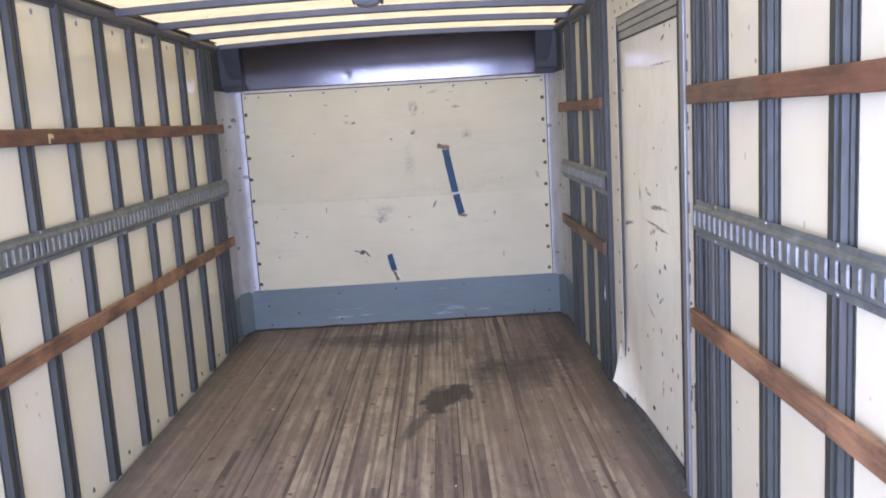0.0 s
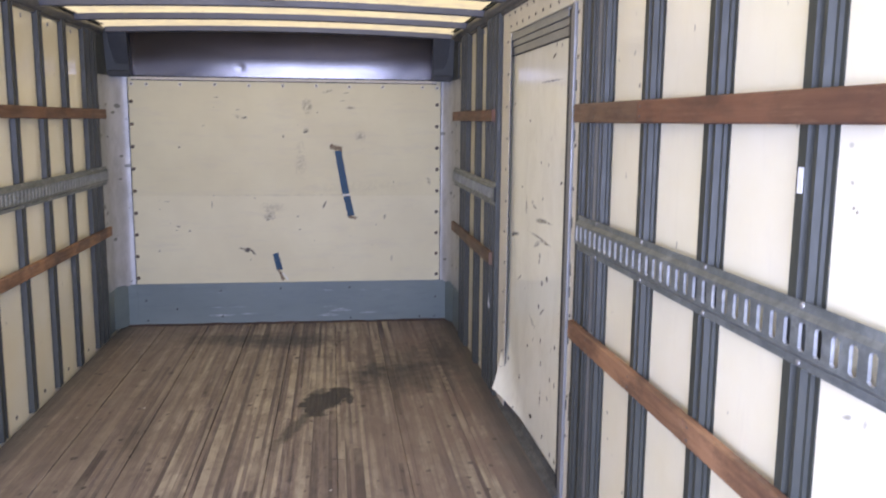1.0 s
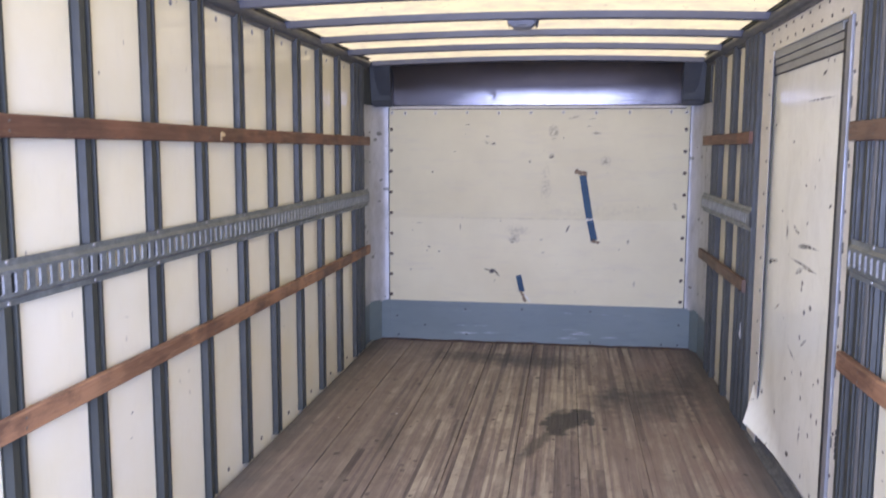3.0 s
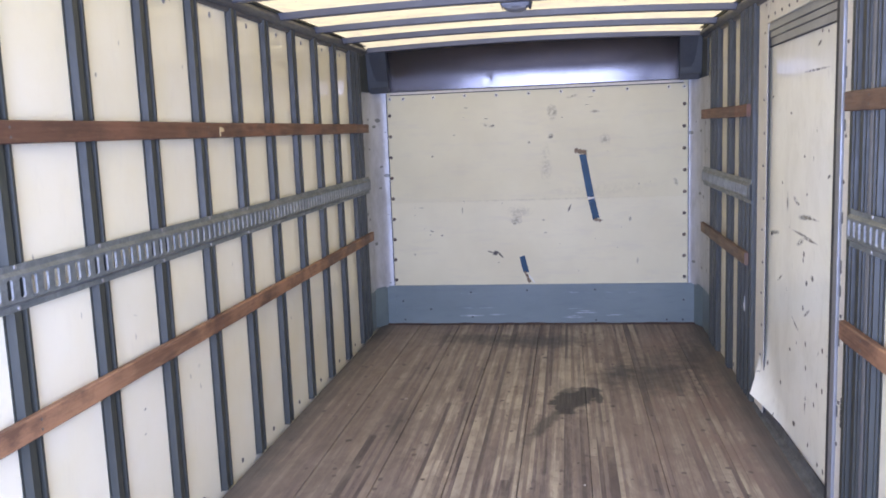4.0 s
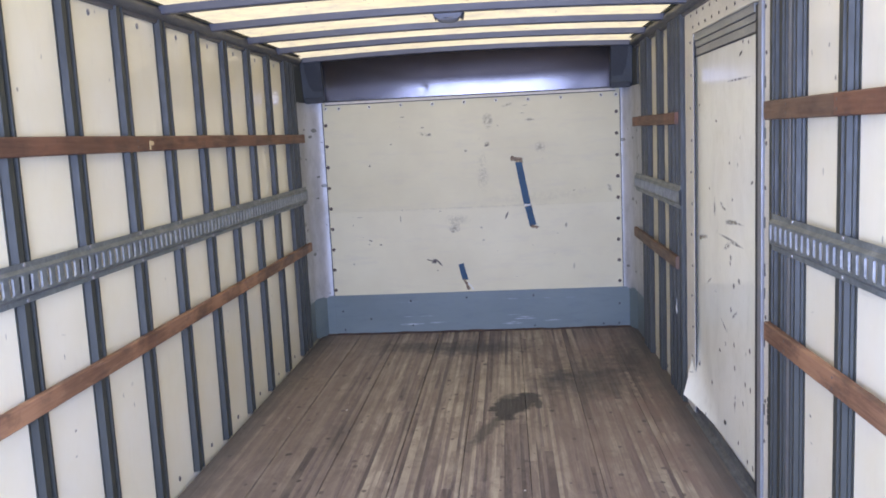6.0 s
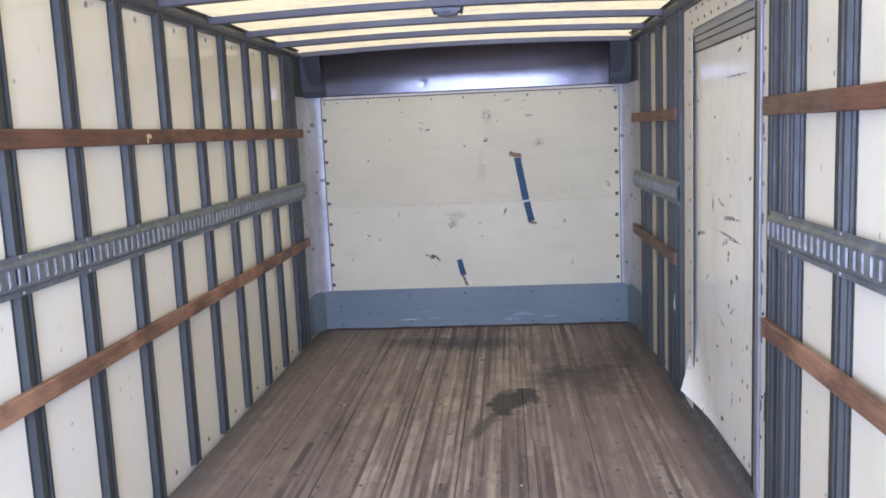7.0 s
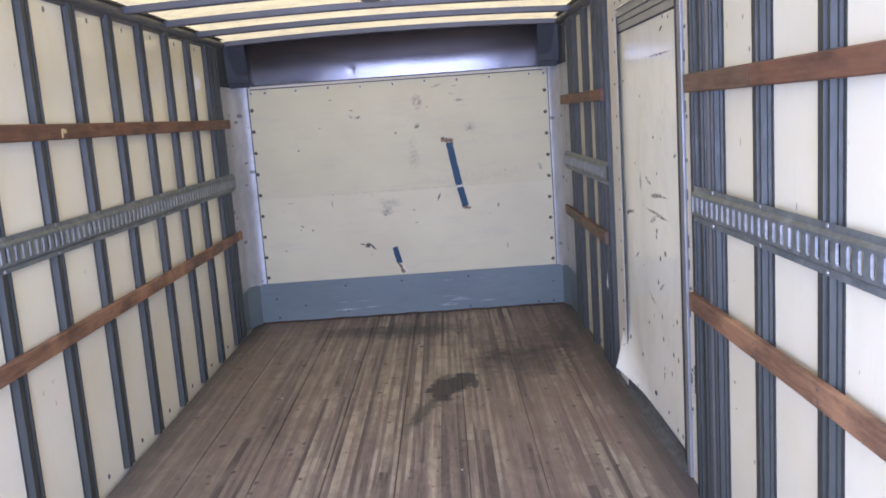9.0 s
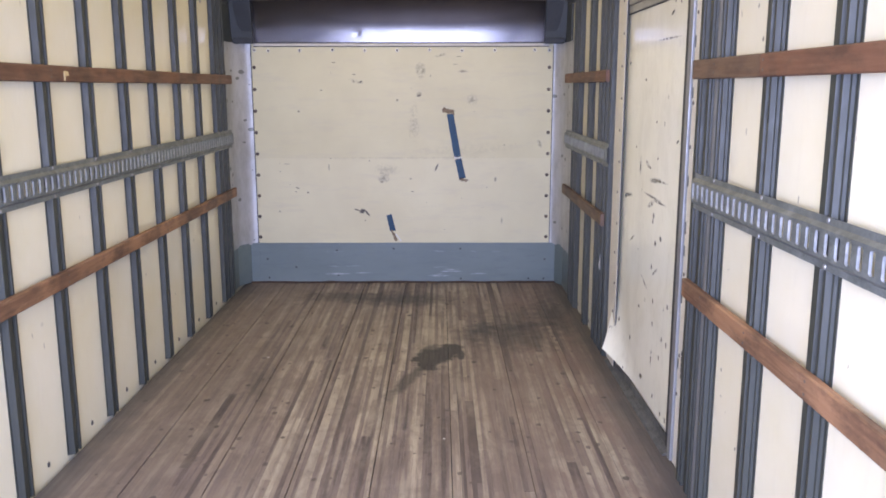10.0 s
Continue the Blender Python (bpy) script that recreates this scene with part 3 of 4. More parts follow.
M_TORN = plain("torn_wood", (0.09, 0.055, 0.036), (0.40, 0.30, 0.20), 0.8, 0.0, 60.0, 200)
M_CAULK = plain("caulk", (0.045, 0.026, 0.021), (0.085, 0.048, 0.036), 0.7, 0.0, 18.0, 120)
M_PAPER = plain("white_scrap", (0.78, 0.78, 0.78), (0.70, 0.70, 0.70), 0.6)
M_YELLOW = plain("pale_tag", (0.72, 0.58, 0.34), (0.62, 0.46, 0.24), 0.6)
M_LIGHTBODY = plain("lamp_body", (0.18, 0.183, 0.19), (0.23, 0.233, 0.24), 0.5, 0.1)
M_LENS = plain("lamp_lens", (0.19, 0.193, 0.20), (0.24, 0.243, 0.25), 0.45)
M_ASPHALT = plain("asphalt", (0.05, 0.05, 0.05), (0.075, 0.073, 0.07), 0.85, 0.0, 0.8, 60)


# ---- mesh tools ----
def part(name, bm, material, parent=None, label="", smooth=False):
    mesh = bpy.data.meshes.new(name)
    bmesh.ops.recalc_face_normals(bm, faces=bm.faces)
    bm.to_mesh(mesh)
    bm.free()
    mesh.materials.append(material)
    if smooth:
        for p in mesh.polygons:
            p.use_smooth = True
        mesh.set_sharp_from_angle(angle=radians(38))
    ob = new(name, mesh)
    if parent is not None:
        ob.parent = parent
    if label:
        ob["label"] = label
    return ob


def shared(name, mesh, place, parent, label=""):
    ob = new(name, mesh)
    ob.parent = parent
    ob.matrix_basis = place
    if label:
        ob["label"] = label
    return ob


def empty(name, x, y, z):
    ob = new(name)
    ob.location = (x, y, z)
    ob.matrix_world = pose(x, y, z)
    return ob


def adopt(parent, *obs):
    """Parents parts built in world places under an Empty that stands elsewhere."""
    for ob in obs:
        ob.parent = parent
        ob.matrix_parent_inverse = parent.matrix_world.inverted()


def box(bm, x0, x1, y0, y1, z0, z1, bevel=0.0):
    v = [bm.verts.new((x, y, z)) for x in (x0, x1) for y in (y0, y1) for z in (z0, z1)]
    faces = [bm.faces.new([v[i] for i in f]) for f in ((0, 1, 3, 2), (4, 6, 7, 5), (0, 4, 5, 1), (2, 3, 7, 6), (0, 2, 6, 4), (1, 5, 7, 3))]
    if bevel:
        edges = {e for f in faces for e in f.edges}
        bmesh.ops.bevel(bm, geom=list(edges), offset=bevel, segments=2, profile=0.6, affect="EDGES")
    return bm


def prism(bm, outline, a, b, axis):
    """A closed outline swept from a to b along an axis; the outline gives the two other coordinates in order."""
    def place(p, t):
        return {"x": (t, p[0], p[1]), "y": (p[0], t, p[1]), "z": (p[0], p[1], t)}[axis]
    lo = [bm.verts.new(place(p, a)) for p in outline]
    hi = [bm.verts.new(place(p, b)) for p in outline]
    n = len(outline)
    for i in range(n):
        j = (i + 1) % n
        bm.faces.new((lo[i], lo[j], hi[j], hi[i]))
    bm.faces.new(lo)
    bm.faces.new(list(reversed(hi)))
    return bm


def dome(bm, centre, r, h, axis, seg=10):
    """A low round head, such as a screw's or a rivet's, that stands off along an axis vector."""
    n = Vector(axis).normalized()
    u = n.orthogonal().normalized()
    w = n.cross(u)
    c = Vector(centre)
    rings = []
    for k, (rr, hh) in enumerate(((1.0, 0.0), (0.92, 0.45), (0.6, 0.85))):
        rings.append([bm.verts.new(c + (u * math.cos(2 * math.pi * i / seg) + w * math.sin(2 * math.pi * i / seg)) * r * rr + n * h * hh) for i in range(seg)])
    top = bm.verts.new(c + n * h)
    for a, b in zip(rings, rings[1:]):
        for i in range(seg):
            j = (i + 1) % seg
            bm.faces.new((a[i], a[j], b[j], b[i]))
    for i in range(seg):
        bm.faces.new((rings[-1][i], rings[-1][(i + 1) % seg], top))
    bm.faces.new(list(reversed(rings[0])))
    return bm


def dome_mesh(name, r, h, axis, material):
    bm = dome(bmesh.new(), (0, 0, 0), r, h, axis)
    mesh = bpy.data.meshes.new(name)
    bmesh.ops.recalc_face_normals(bm, faces=bm.faces)
    bm.to_mesh(mesh)
    bm.free()
    mesh.materials.append(material)
    return mesh


# ---- ground outside ----
bm = bmesh.new()
bmesh.ops.create_grid(bm, x_segments=8, y_segments=8, size=900)
ground = part("ground", bm, M_ASPHALT)
ground.location.z = -1.05
tagged(ground, "dark grey asphalt yard round the truck", "ground", kind="structure")

# ---- side walls ----
DOOR_Y0, DOOR_Y1, DOOR_TOP = 3.215, 4.355, 1.915


def wall_posts(parent, side, starts, top, profile_w=POST_W):
    """Hat-section steel posts, flanges on the skin, a groove down the middle of the face."""
    w, d = profile_w, POST_D
    shape = [(0, 0), (0, 0.003), (0.012, 0.003), (0.014, 0.011), (0.021, 0.012), (0.025, d), (0.036, d), (0.039, d - 0.016), (0.054, d - 0.016), (0.059, d), (0.087, d), (0.092, 0.003), (w, 0.003), (w, 0)]
    bm = bmesh.new()
    # the same section stands turned about on the west wall
    prism(bm, [(side * (WALL - d), a if side > 0 else w - a) for a, d in shape], 0.0, top, "z")
    mesh = bpy.data.meshes.new("post")
    bmesh.ops.recalc_face_normals(bm, faces=bm.faces)
    bm.to_mesh(mesh)
    bm.free()
    mesh.materials.append(M_POST)
    for y in starts:
        y, wide = y if isinstance(y, tuple) else (y, 1.0)
        shared("post", mesh, pose(0, y, 0) @ Matrix.Diagonal((1, wide, 1, 1)), parent)


RAIL_Z0, RAIL_Z1 = 2.025, 2.102
FACE = WALL - POST_D     # inner face of the posts
bm = bmesh.new()
box(bm, -WALL - 0.02, -WALL, REAR, FRONT + 0.1, -0.12, RAIL_Z1)
wall_west = part("wall_west", bm, M_SKIN)
tagged(wall_west, "white glass-fibre truck side wall with grey steel posts", "wall", kind="structure")
bm = bmesh.new()
box(bm, WALL, WALL + 0.02, REAR, DOOR_Y0, -0.12, RAIL_Z1)
box(bm, WALL, WALL + 0.02, DOOR_Y1, FRONT + 0.1, -0.12, RAIL_Z1)
box(bm, WALL, WALL + 0.02, DOOR_Y0, DOOR_Y1, DOOR_TOP, RAIL_Z1)
wall_east = part("wall_east", bm, M_SKIN)
tagged(wall_east, "white glass-fibre truck side wall with a side door", "wall", kind="structure")

WEST_POSTS = [5.650 - PITCH * k for k in range(16)]
EAST_POSTS = [2.730 - PITCH * k for k in range(9)]
wall_posts(wall_west, -1, WEST_POSTS + [5.752, 5.854], RAIL_Z0 + 0.02)
wall_posts(wall_east, 1, EAST_POSTS[1:] + [2.712, 2.817, 2.919] + [4.451, 4.553, 4.655, (4.757, 0.8), (5.065, 1.3), 5.465, 5.568, 5.672], RAIL_Z0 + 0.02)

def washer_mesh(axis):
    """A rivet head in a dished washer."""
    bm = bmesh.new()
    n = Vector(axis).normalized()
    u = n.orthogonal().normalized()
    w = n.cross(u)
    seg, rings = 14, []
    for rr, hh in ((0.0145, 0.0), (0.0138, 0.003), (0.0105, 0.0035), (0.0088, 0.001), (0.0072, 0.001), (0.0064, 0.004), (0.003, 0.006)):
        rings.append([bm.verts.new((u * math.cos(2 * math.pi * i / seg) + w * math.sin(2 * math.pi * i / seg)) * rr + n * hh) for i in range(seg)])
    for a, b in zip(rings, rings[1:]):
        for i in range(seg):
            j = (i + 1) % seg
            bm.faces.new((a[i], a[j], b[j], b[i]))
    bm.faces.new(rings[-1])
    mesh = bpy.data.meshes.new("rivet")
    bmesh.ops.recalc_face_normals(bm, faces=bm.faces)
    bm.to_mesh(mesh)
    bm.free()
    mesh.materials.append(M_RIVET)
    return mesh


WASHER_W, WASHER_E = washer_mesh((1, 0, 0)), washer_mesh((-1, 0, 0))
RIVET_W = dome_mesh("rivet", 0.011, 0.006, (1, 0, 0), M_RIVET)
RIVET_E = dome_mesh("rivet", 0.011, 0.006, (-1, 0, 0), M_RIVET)
FOOT_W = dome_mesh("rivet", 0.012, 0.006, (1, 0, 0), M_SCREW)
FOOT_E = dome_mesh("rivet", 0.012, 0.006, (-1, 0, 0), M_SCREW)
for y in WEST_POSTS:
    for z in (0.039, 1.992):
        shared("rivet", FOOT_W if z < 1 else WASHER_W, pose(-WALL, y + 0.245, z) @ Matrix.Diagonal((1, 0.8, 1.0, 1)) @ Matrix.Scale(1.0 if z < 1 else 0.85, 4), wall_west)
part("joint_strip", box(bmesh.new(), FACE - 0.0014, FACE + 0.0006, 2.788, 2.814, 0.0, RAIL_Z0 + 0.02, 0.001), M_ZINCSTRIP, wall_east, "pale zinc strip between two posts")
for y in EAST_POSTS[1:] + [4.795, 5.2]:
    for z in (0.039, 1.998):
        shared("rivet", FOOT_E if z < 1 else WASHER_E, pose(WALL, y + 0.245, z) @ Matrix.Diagonal((1, 0.8, 1.0, 1)) @ Matrix.Scale(1.0 if z < 1 else 0.85, 4), wall_east)

# top rails along both walls, stepped extrusions
for side, owner in ((-1, wall_west), (1, wall_east)):
    shape = [(0, RAIL_Z0), (0.016, RAIL_Z0), (0.018, RAIL_Z0 + 0.014)]
    shape += [(0.018 + 0.028 * math.cos(radians(a)), RAIL_Z0 + 0.043 + 0.027 * math.sin(radians(a))) for a in range(-72, 73, 12)]
    shape += [(0.030, RAIL_Z1 - 0.004), (0.050, RAIL_Z1 - 0.003), (0.050, RAIL_Z1 - 0.0005), (0.0, RAIL_Z1)]
    bm = prism(bmesh.new(), [(side * (WALL - a), z) for a, z in shape], REAR, FRONT - 0.2, "y")
    part("top_rail", bm, M_RAIL, owner, "rounded grey metal rail along the roof edge", True)
    bm = bmesh.new()
    box(bm, *sorted((side * (WALL - 0.050), side * (WALL - 0.056))), REAR, FRONT - 0.25, RAIL_Z1 - 0.006, RAIL_Z1 + 0.001)
    part("sealant", bm, M_BRACKET, owner, "dark sealant line under the roof sheet")

# ---- roof ----
def roof_z(x):
    return 2.124 - 0.026 * (x / 1.18) ** 2


bm = bmesh.new()
xs = [-1.2 + 2.4 * i / 24 for i in range(25)]
rows_ = [[bm.verts.new((x, y, roof_z(x))) for x in xs] for y in (REAR - 0.05, 1.5, 3.5, FRONT + 0.1)]
for a, b in zip(rows_, rows_[1:]):
    for i in range(24):
        bm.faces.new((a[i], a[i + 1], b[i + 1], b[i]))
ceiling = part("ceiling", bm, M_ROOF, smooth=True)
tagged(ceiling, "translucent yellowed glass-fibre roof sheet lit from outside", "roof", kind="structure")

BOWS = [6.165] + [5.46 - 0.6096 * k for k in range(10)]


def roof_bow(y):
    """A shallow arched steel channel under the roof sheet."""
    bm = bmesh.new()
    shape = [(-0.0245, 0.0), (-0.0245, -0.032), (-0.020, -0.036), (0.020, -0.036), (0.0245, -0.032), (0.0245, 0.0)]
    n = 28
    loops = []
    for i in range(n + 1):
        x = -1.178 + 2.356 * i / n
        z = roof_z(x) - 0.004
        loops.append([bm.verts.new((x, y + a, z + b)) for a, b in shape])
    for a, b in zip(loops, loops[1:]):
        for i in range(len(shape)):
            j = (i + 1) % len(shape)
            bm.faces.new((a[i], a[j], b[j], b[i]))
    bm.faces.new(loops[0])
    bm.faces.new(list(reversed(loops[-1])))
    bow = empty("roof_bow", 0, y, roof_z(0) - 0.038)
    adopt(bow, part("channel", bm, M_BOW))
    for s in (-1, 1):
        z = roof_z(1.17) - 0.040
        tab = box(bmesh.new(), *sorted((s * 1.148, s * 1.176)), y - 0.020, y + 0.020, z + 0.001, z + 0.004, 0.0005)
        adopt(bow, part("end_tab", tab, M_RAIL))
    return tagged(bow, "blue-grey steel roof bow arched across the truck", "roof bow", "roof bows")


for y in BOWS:
    roof_bow(y)


def dome_light(x, y):
    """A ceiling lamp: a flared base under the roof and a rounded lens, unlit."""
    lamp = empty("dome_light", x, y, roof_z(x))
    top = roof_z(x) - 0.004
    bm = bmesh.new()
    lo = [bm.verts.new((x + sx * 0.060, y + sy * 0.05, top - 0.060)) for sx, sy in ((-1, -1), (1, -1), (1, 1), (-1, 1))]
    hi = [bm.verts.new((x + sx * 0.078, y + sy * 0.06, top)) for sx, sy in ((-1, -1), (1, -1), (1, 1), (-1, 1))]
    for i in range(4):
        j = (i + 1) % 4
        bm.faces.new((lo[i], lo[j], hi[j], hi[i]))
    bm.faces.new(lo)
    bm.faces.new(list(reversed(hi)))
    bmesh.ops.bevel(bm, geom=bm.edges[:], offset=0.008, segments=2, affect="EDGES")
    base = part("base", bm, M_LIGHTBODY)
    bm = bmesh.new()
    bmesh.ops.create_uvsphere(bm, u_segments=20, v_segments=10, radius=1)
    bmesh.ops.scale(bm, vec=(0.056, 0.048, 0.018), verts=bm.verts)
    bmesh.ops.translate(bm, vec=(x, y, top - 0.058), verts=bm.verts)
    lens = part("lens", bm, M_LENS, smooth=True)
    adopt(lamp, base, lens)
    for s in (-1, 1):
        wedge = [(x + s * 0.064, top - 0.058), (x + s * (0.074 if s > 0 else 0.067), top - 0.058), (x + s * 0.086, top), (x + s * 0.077, top)]
        bm = bmesh.new()
        prism(bm, wedge, y - 0.03, y + 0.05, "y")
        part("bracket", bm, M_BRACKET, base)
    return tagged(lamp, "grey dome ceiling lamp, switched off, under the roof", "ceiling lamp", "ceiling lamps")


for y in (3.10, 4.32):
    dome_light(0.018, y)

# ---- front wall ----
bm = bmesh.new()
box(bm, -WALL - 0.02, WALL + 0.02, FRONT + 0.012, FRONT + 0.05, -0.12, 2.2)
wall_north = part("wall_north", bm, M_PANEL)
tagged(wall_north, "cream-painted plywood front wall of the cargo box", "wall", kind="structure")
PX0, PX1 = -1.075, 1.115
KICK_TOP, HEAD_BOT = 0.306, 1.752
for z0, z1, sheet_paint in ((KICK_TOP - 0.02, 0.9432, M_PANEL_LOW), (0.9436, HEAD_BOT, M_PANEL)):
    part("panel", box(bmesh.new(), PX0, PX1, FRONT, FRONT + 0.012, z0, z1, 0.0005), sheet_paint, wall_north)

for x in (PX0 - 0.005, PX1):
    part("panel_gap", box(bmesh.new(), x, x + 0.005, FRONT - 0.006, FRONT + 0.004, KICK_TOP, HEAD_BOT + 0.01), M_SEAL, wall_north)

SCREW_N = dome_mesh("screw", 0.0135, 0.007, (0, -1, 0), M_RUST)


def cupped_screw_mesh():
    """A pale dished washer with a dark screw head sunk in it."""
    bm = bmesh.new()
    seg, rings = 14, []
    for r, h in ((0.0145, 0.0), (0.0138, 0.004), (0.0105, 0.0055), (0.0075, 0.002), (0.0055, 0.002), (0.0045, 0.004)):
        rings.append([bm.verts.new((r * math.cos(2 * math.pi * i / seg), -h, r * math.sin(2 * math.pi * i / seg))) for i in range(seg)])
    for k, (a, b) in enumerate(zip(rings, rings[1:])):
        for i in range(seg):
            bm.faces.new((a[i], a[(i + 1) % seg], b[(i + 1) % seg], b[i])).material_index = 1 if k == 3 else 0
    bm.faces.new(rings[-1]).material_index = 1
    mesh = bpy.data.meshes.new("screw")
    bmesh.ops.recalc_face_normals(bm, faces=bm.faces)
    bm.to_mesh(mesh)
    bm.free()
    mesh.materials.append(M_CUP)
    mesh.materials.append(M_RECESS)
    return mesh


SCREW_CUP = cupped_screw_mesh()
for i in range(9):
    for x in (-1.061, 1.091):
        shared("screw", SCREW_N, pose(x + 0.002 * math.sin(5 * i + x), FRONT, 0.350 + 0.1566 * i), wall_north)
for x in (-1.052, -0.952, -0.724, -0.487, -0.252, -0.016, 0.219, 0.454, 0.692, 0.982, 1.089):
    shared("screw", SCREW_CUP, pose(x, FRONT, 1.725 + 0.003 * math.sin(9 * x)), wall_north)

# corner columns: rolled zinc sheets between the side walls and the panel
for side in (-1, 1):
    edge = PX0 if side < 0 else PX1
    out = side * (WALL - 0.012)
    pts = [(out, 5.956 if side < 0 else 5.80), (out, 6.0)]
    for i in range(19):
        a = math.pi / 2 * i / 18
        pts.append((out + (edge - out) * (1 - math.cos(a)), 6.09 + (FRONT - 0.004 - 6.09) * math.sin(a)))
    back = [(x + side * 0.003, y + 0.003) for x, y in reversed(pts)]
    bm = prism(bmesh.new(), pts + back, KICK_TOP - 0.01, 1.775, "z")
    part("corner_column", bm, M_COLUMN, wall_north, "scuffed galvanised corner sheet", True)
    # bracket over the column: a dark pressed box with a lip
    bm = bmesh.new()
    x0, x1 = sorted((side * WALL, side * (WALL - 0.165)))
    prism(bm, [(FRONT, 1.775), (FRONT - 0.05, 1.775), (FRONT - 0.062, 1.83), (FRONT - 0.115, 2.085), (FRONT, 2.085)], x0, x1, "x")
    part("corner_bracket", bm, M_BRACKET, wall_north, "dark steel corner bracket under the roof")
    bm = bmesh.new()
    p = lambda a, z: (side * (WALL - a), FRONT - 0.052 - 0.004 - 0.053 * max(0.0, z - 1.83) / 0.255 - 0.012, z)
    edge_pts = [(0.002, 1.80), (0.165, 1.80), (0.165, 1.852), (0.085, 1.856), (0.062, 1.90), (0.045, 2.0), (0.040, 2.08), (0.002, 2.08)]
    front_v = [bm.verts.new(p(a, z)) for a, z in edge_pts]
    back_v = [bm.verts.new(Vector(p(a, z)) + Vector((0, 0.012, 0))) for a, z in edge_pts]
    for i in range(len(edge_pts)):
        j = (i + 1) % len(edge_pts)
        bm.faces.new((front_v[i], front_v[j], back_v[j], back_v[i]))
    bm.faces.new(front_v)
    bm.faces.new(list(reversed(back_v)))
    part("bracket_flange", bm, M_FLANGE, wall_north, "teal-grey flange of the corner bracket")
    cheek = box(bmesh.new(), *sorted((side * (WALL - 0.001), side * (WALL - 0.016))), 5.958, FRONT - 0.06, 1.776, 2.085, 0.002)
    part("bracket_cheek", cheek, M_FLANGE, wall_north, "teal-grey side plate of the corner bracket")
    bm = bmesh.new()
    box(bm, *sorted((side * (WALL - 0.03), side * (WALL - 0.17))), FRONT - 0.095, FRONT - 0.045, 1.768, 1.808, 0.006)
    part("bracket_lip", bm, M_BRACKET, wall_north)

# kick plate across the foot of the front wall, with folded ends
KICK_Y = FRONT - 0.016
SCREW_K = dome_mesh("screw", 0.0072, 0.004, (0, -1, 0), M_SEAL)
bm = bmesh.new()
fold = (-1.135, 1.160)
pts = [(-WALL + 0.010, 5.958), (-WALL + 0.010, KICK_Y - 0.13), (fold[0], KICK_Y), (fold[1], KICK_Y), (WALL - 0.010, KICK_Y - 0.12), (WALL - 0.010, 5.80)]
prism(bm, pts + [(x + 0.005 * (1 if x > 0 else -1) if abs(x) > 1.19 else x, y + 0.012) for x, y in reversed(pts)], 0.004, KICK_TOP, "z")
kick = part("kick_plate", bm, M_KICK, wall_north, "blue-grey painted steel kick plate with scraped patches")
for x, z in ((-1.015, 0.185), (-1.005, 0.040), (-0.488, 0.249), (-0.480, 0.060), (-0.060, 0.262), (0.445, 0.262), (0.450, 0.030), (1.085, 0.180), (1.080, 0.030), (0.965, 0.030), (-0.80, 0.12)):
    shared("screw", SCREW_K, pose(x, KICK_Y - (0.003 if x < -1 else 0), z), wall_north)
bm = bmesh.new()
n_seam = 60
seam = []
for i in range(n_seam + 1):
    x = -1.17 + 2.34 * i / n_seam
    h = 0.012 + 0.007 * noise.noise((x * 9, 1.7, 0))
    d = 0.017 + 0.009 * noise.noise((x * 6, 4.2, 0))
    seam.append([bm.verts.new(p) for p in ((x, KICK_Y - d, 0.0008), (x, KICK_Y - 0.002, h), (x, KICK_Y, 0.0008))])
for a, b in zip(seam, seam[1:]):
    for i in range(3):
        j = (i + 1) % 3
        bm.faces.new((a[i], a[j], b[j], b[i]))
bm.faces.new(seam[0])
bm.faces.new(list(reversed(seam[-1])))
part("floor_seam", bm, M_CAULK, wall_north, "dark brown rough sealant at the foot of the kick plate", True)
for x0, x1 in ((-1.128, -1.07),):
    part("kick_strap", box(bmesh.new(), x0, x1, KICK_Y - 0.003, KICK_Y, 0.006, KICK_TOP - 0.004), M_KICK, wall_north)

# steel header that rolls forward from the panel up to the roof
bm = bmesh.new()
pts = []
py, pz = FRONT - 0.004, HEAD_BOT + 0.028
while pz < 2.108:
    pts.append((py, pz))
    a = 0.045 + 0.55 * ((pz - HEAD_BOT) / 0.35) ** 1.9
    py, pz = py - 0.012 * math.sin(a), pz + 0.012 * math.cos(a)
xs = [-WALL + 0.165 + (2 * WALL - 0.33) * i / 160 for i in range(161)]


def dent(x, z):
    return 0.0018 * math.exp(-((x + 0.30) / 0.018) ** 2 - ((z - 1.842) / 0.020) ** 2) + 0.0015 * noise.noise((x * 3.1, z * 2.0, 0.4))


sheet = [[bm.verts.new((x, y + dent(x, z), z)) for y, z in pts] for x in xs]
for a, b in zip(sheet, sheet[1:]):
    for i in range(len(pts) - 1):
        bm.faces.new((a[i], a[i + 1], b[i + 1], b[i]))
part("header_sheet", bm, M_HEAD, wall_north, "dull shiny rolled steel header", True)
bm = bmesh.new()
box(bm, PX0 + 0.02, PX1 - 0.03, FRONT - 0.008, FRONT, HEAD_BOT + 0.003, HEAD_BOT + 0.020, 0.002)
part("header_trim", bm, M_FRAME, wall_north)
bm = bmesh.new()
box(bm, PX0 + 0.02, PX1 - 0.03, FRONT - 0.006, FRONT + 0.002, HEAD_BOT - 0.003, HEAD_BOT + 0.029)
part("header_gap", bm, M_SEAL, wall_north)

# ---- side door in the east wall ----
door = empty("door_1", WALL, (DOOR_Y0 + DOOR_Y1) / 2, 0)
tagged(door, "scuffed white side door, shut, its lower corner peeling away", "door", kind="structure")


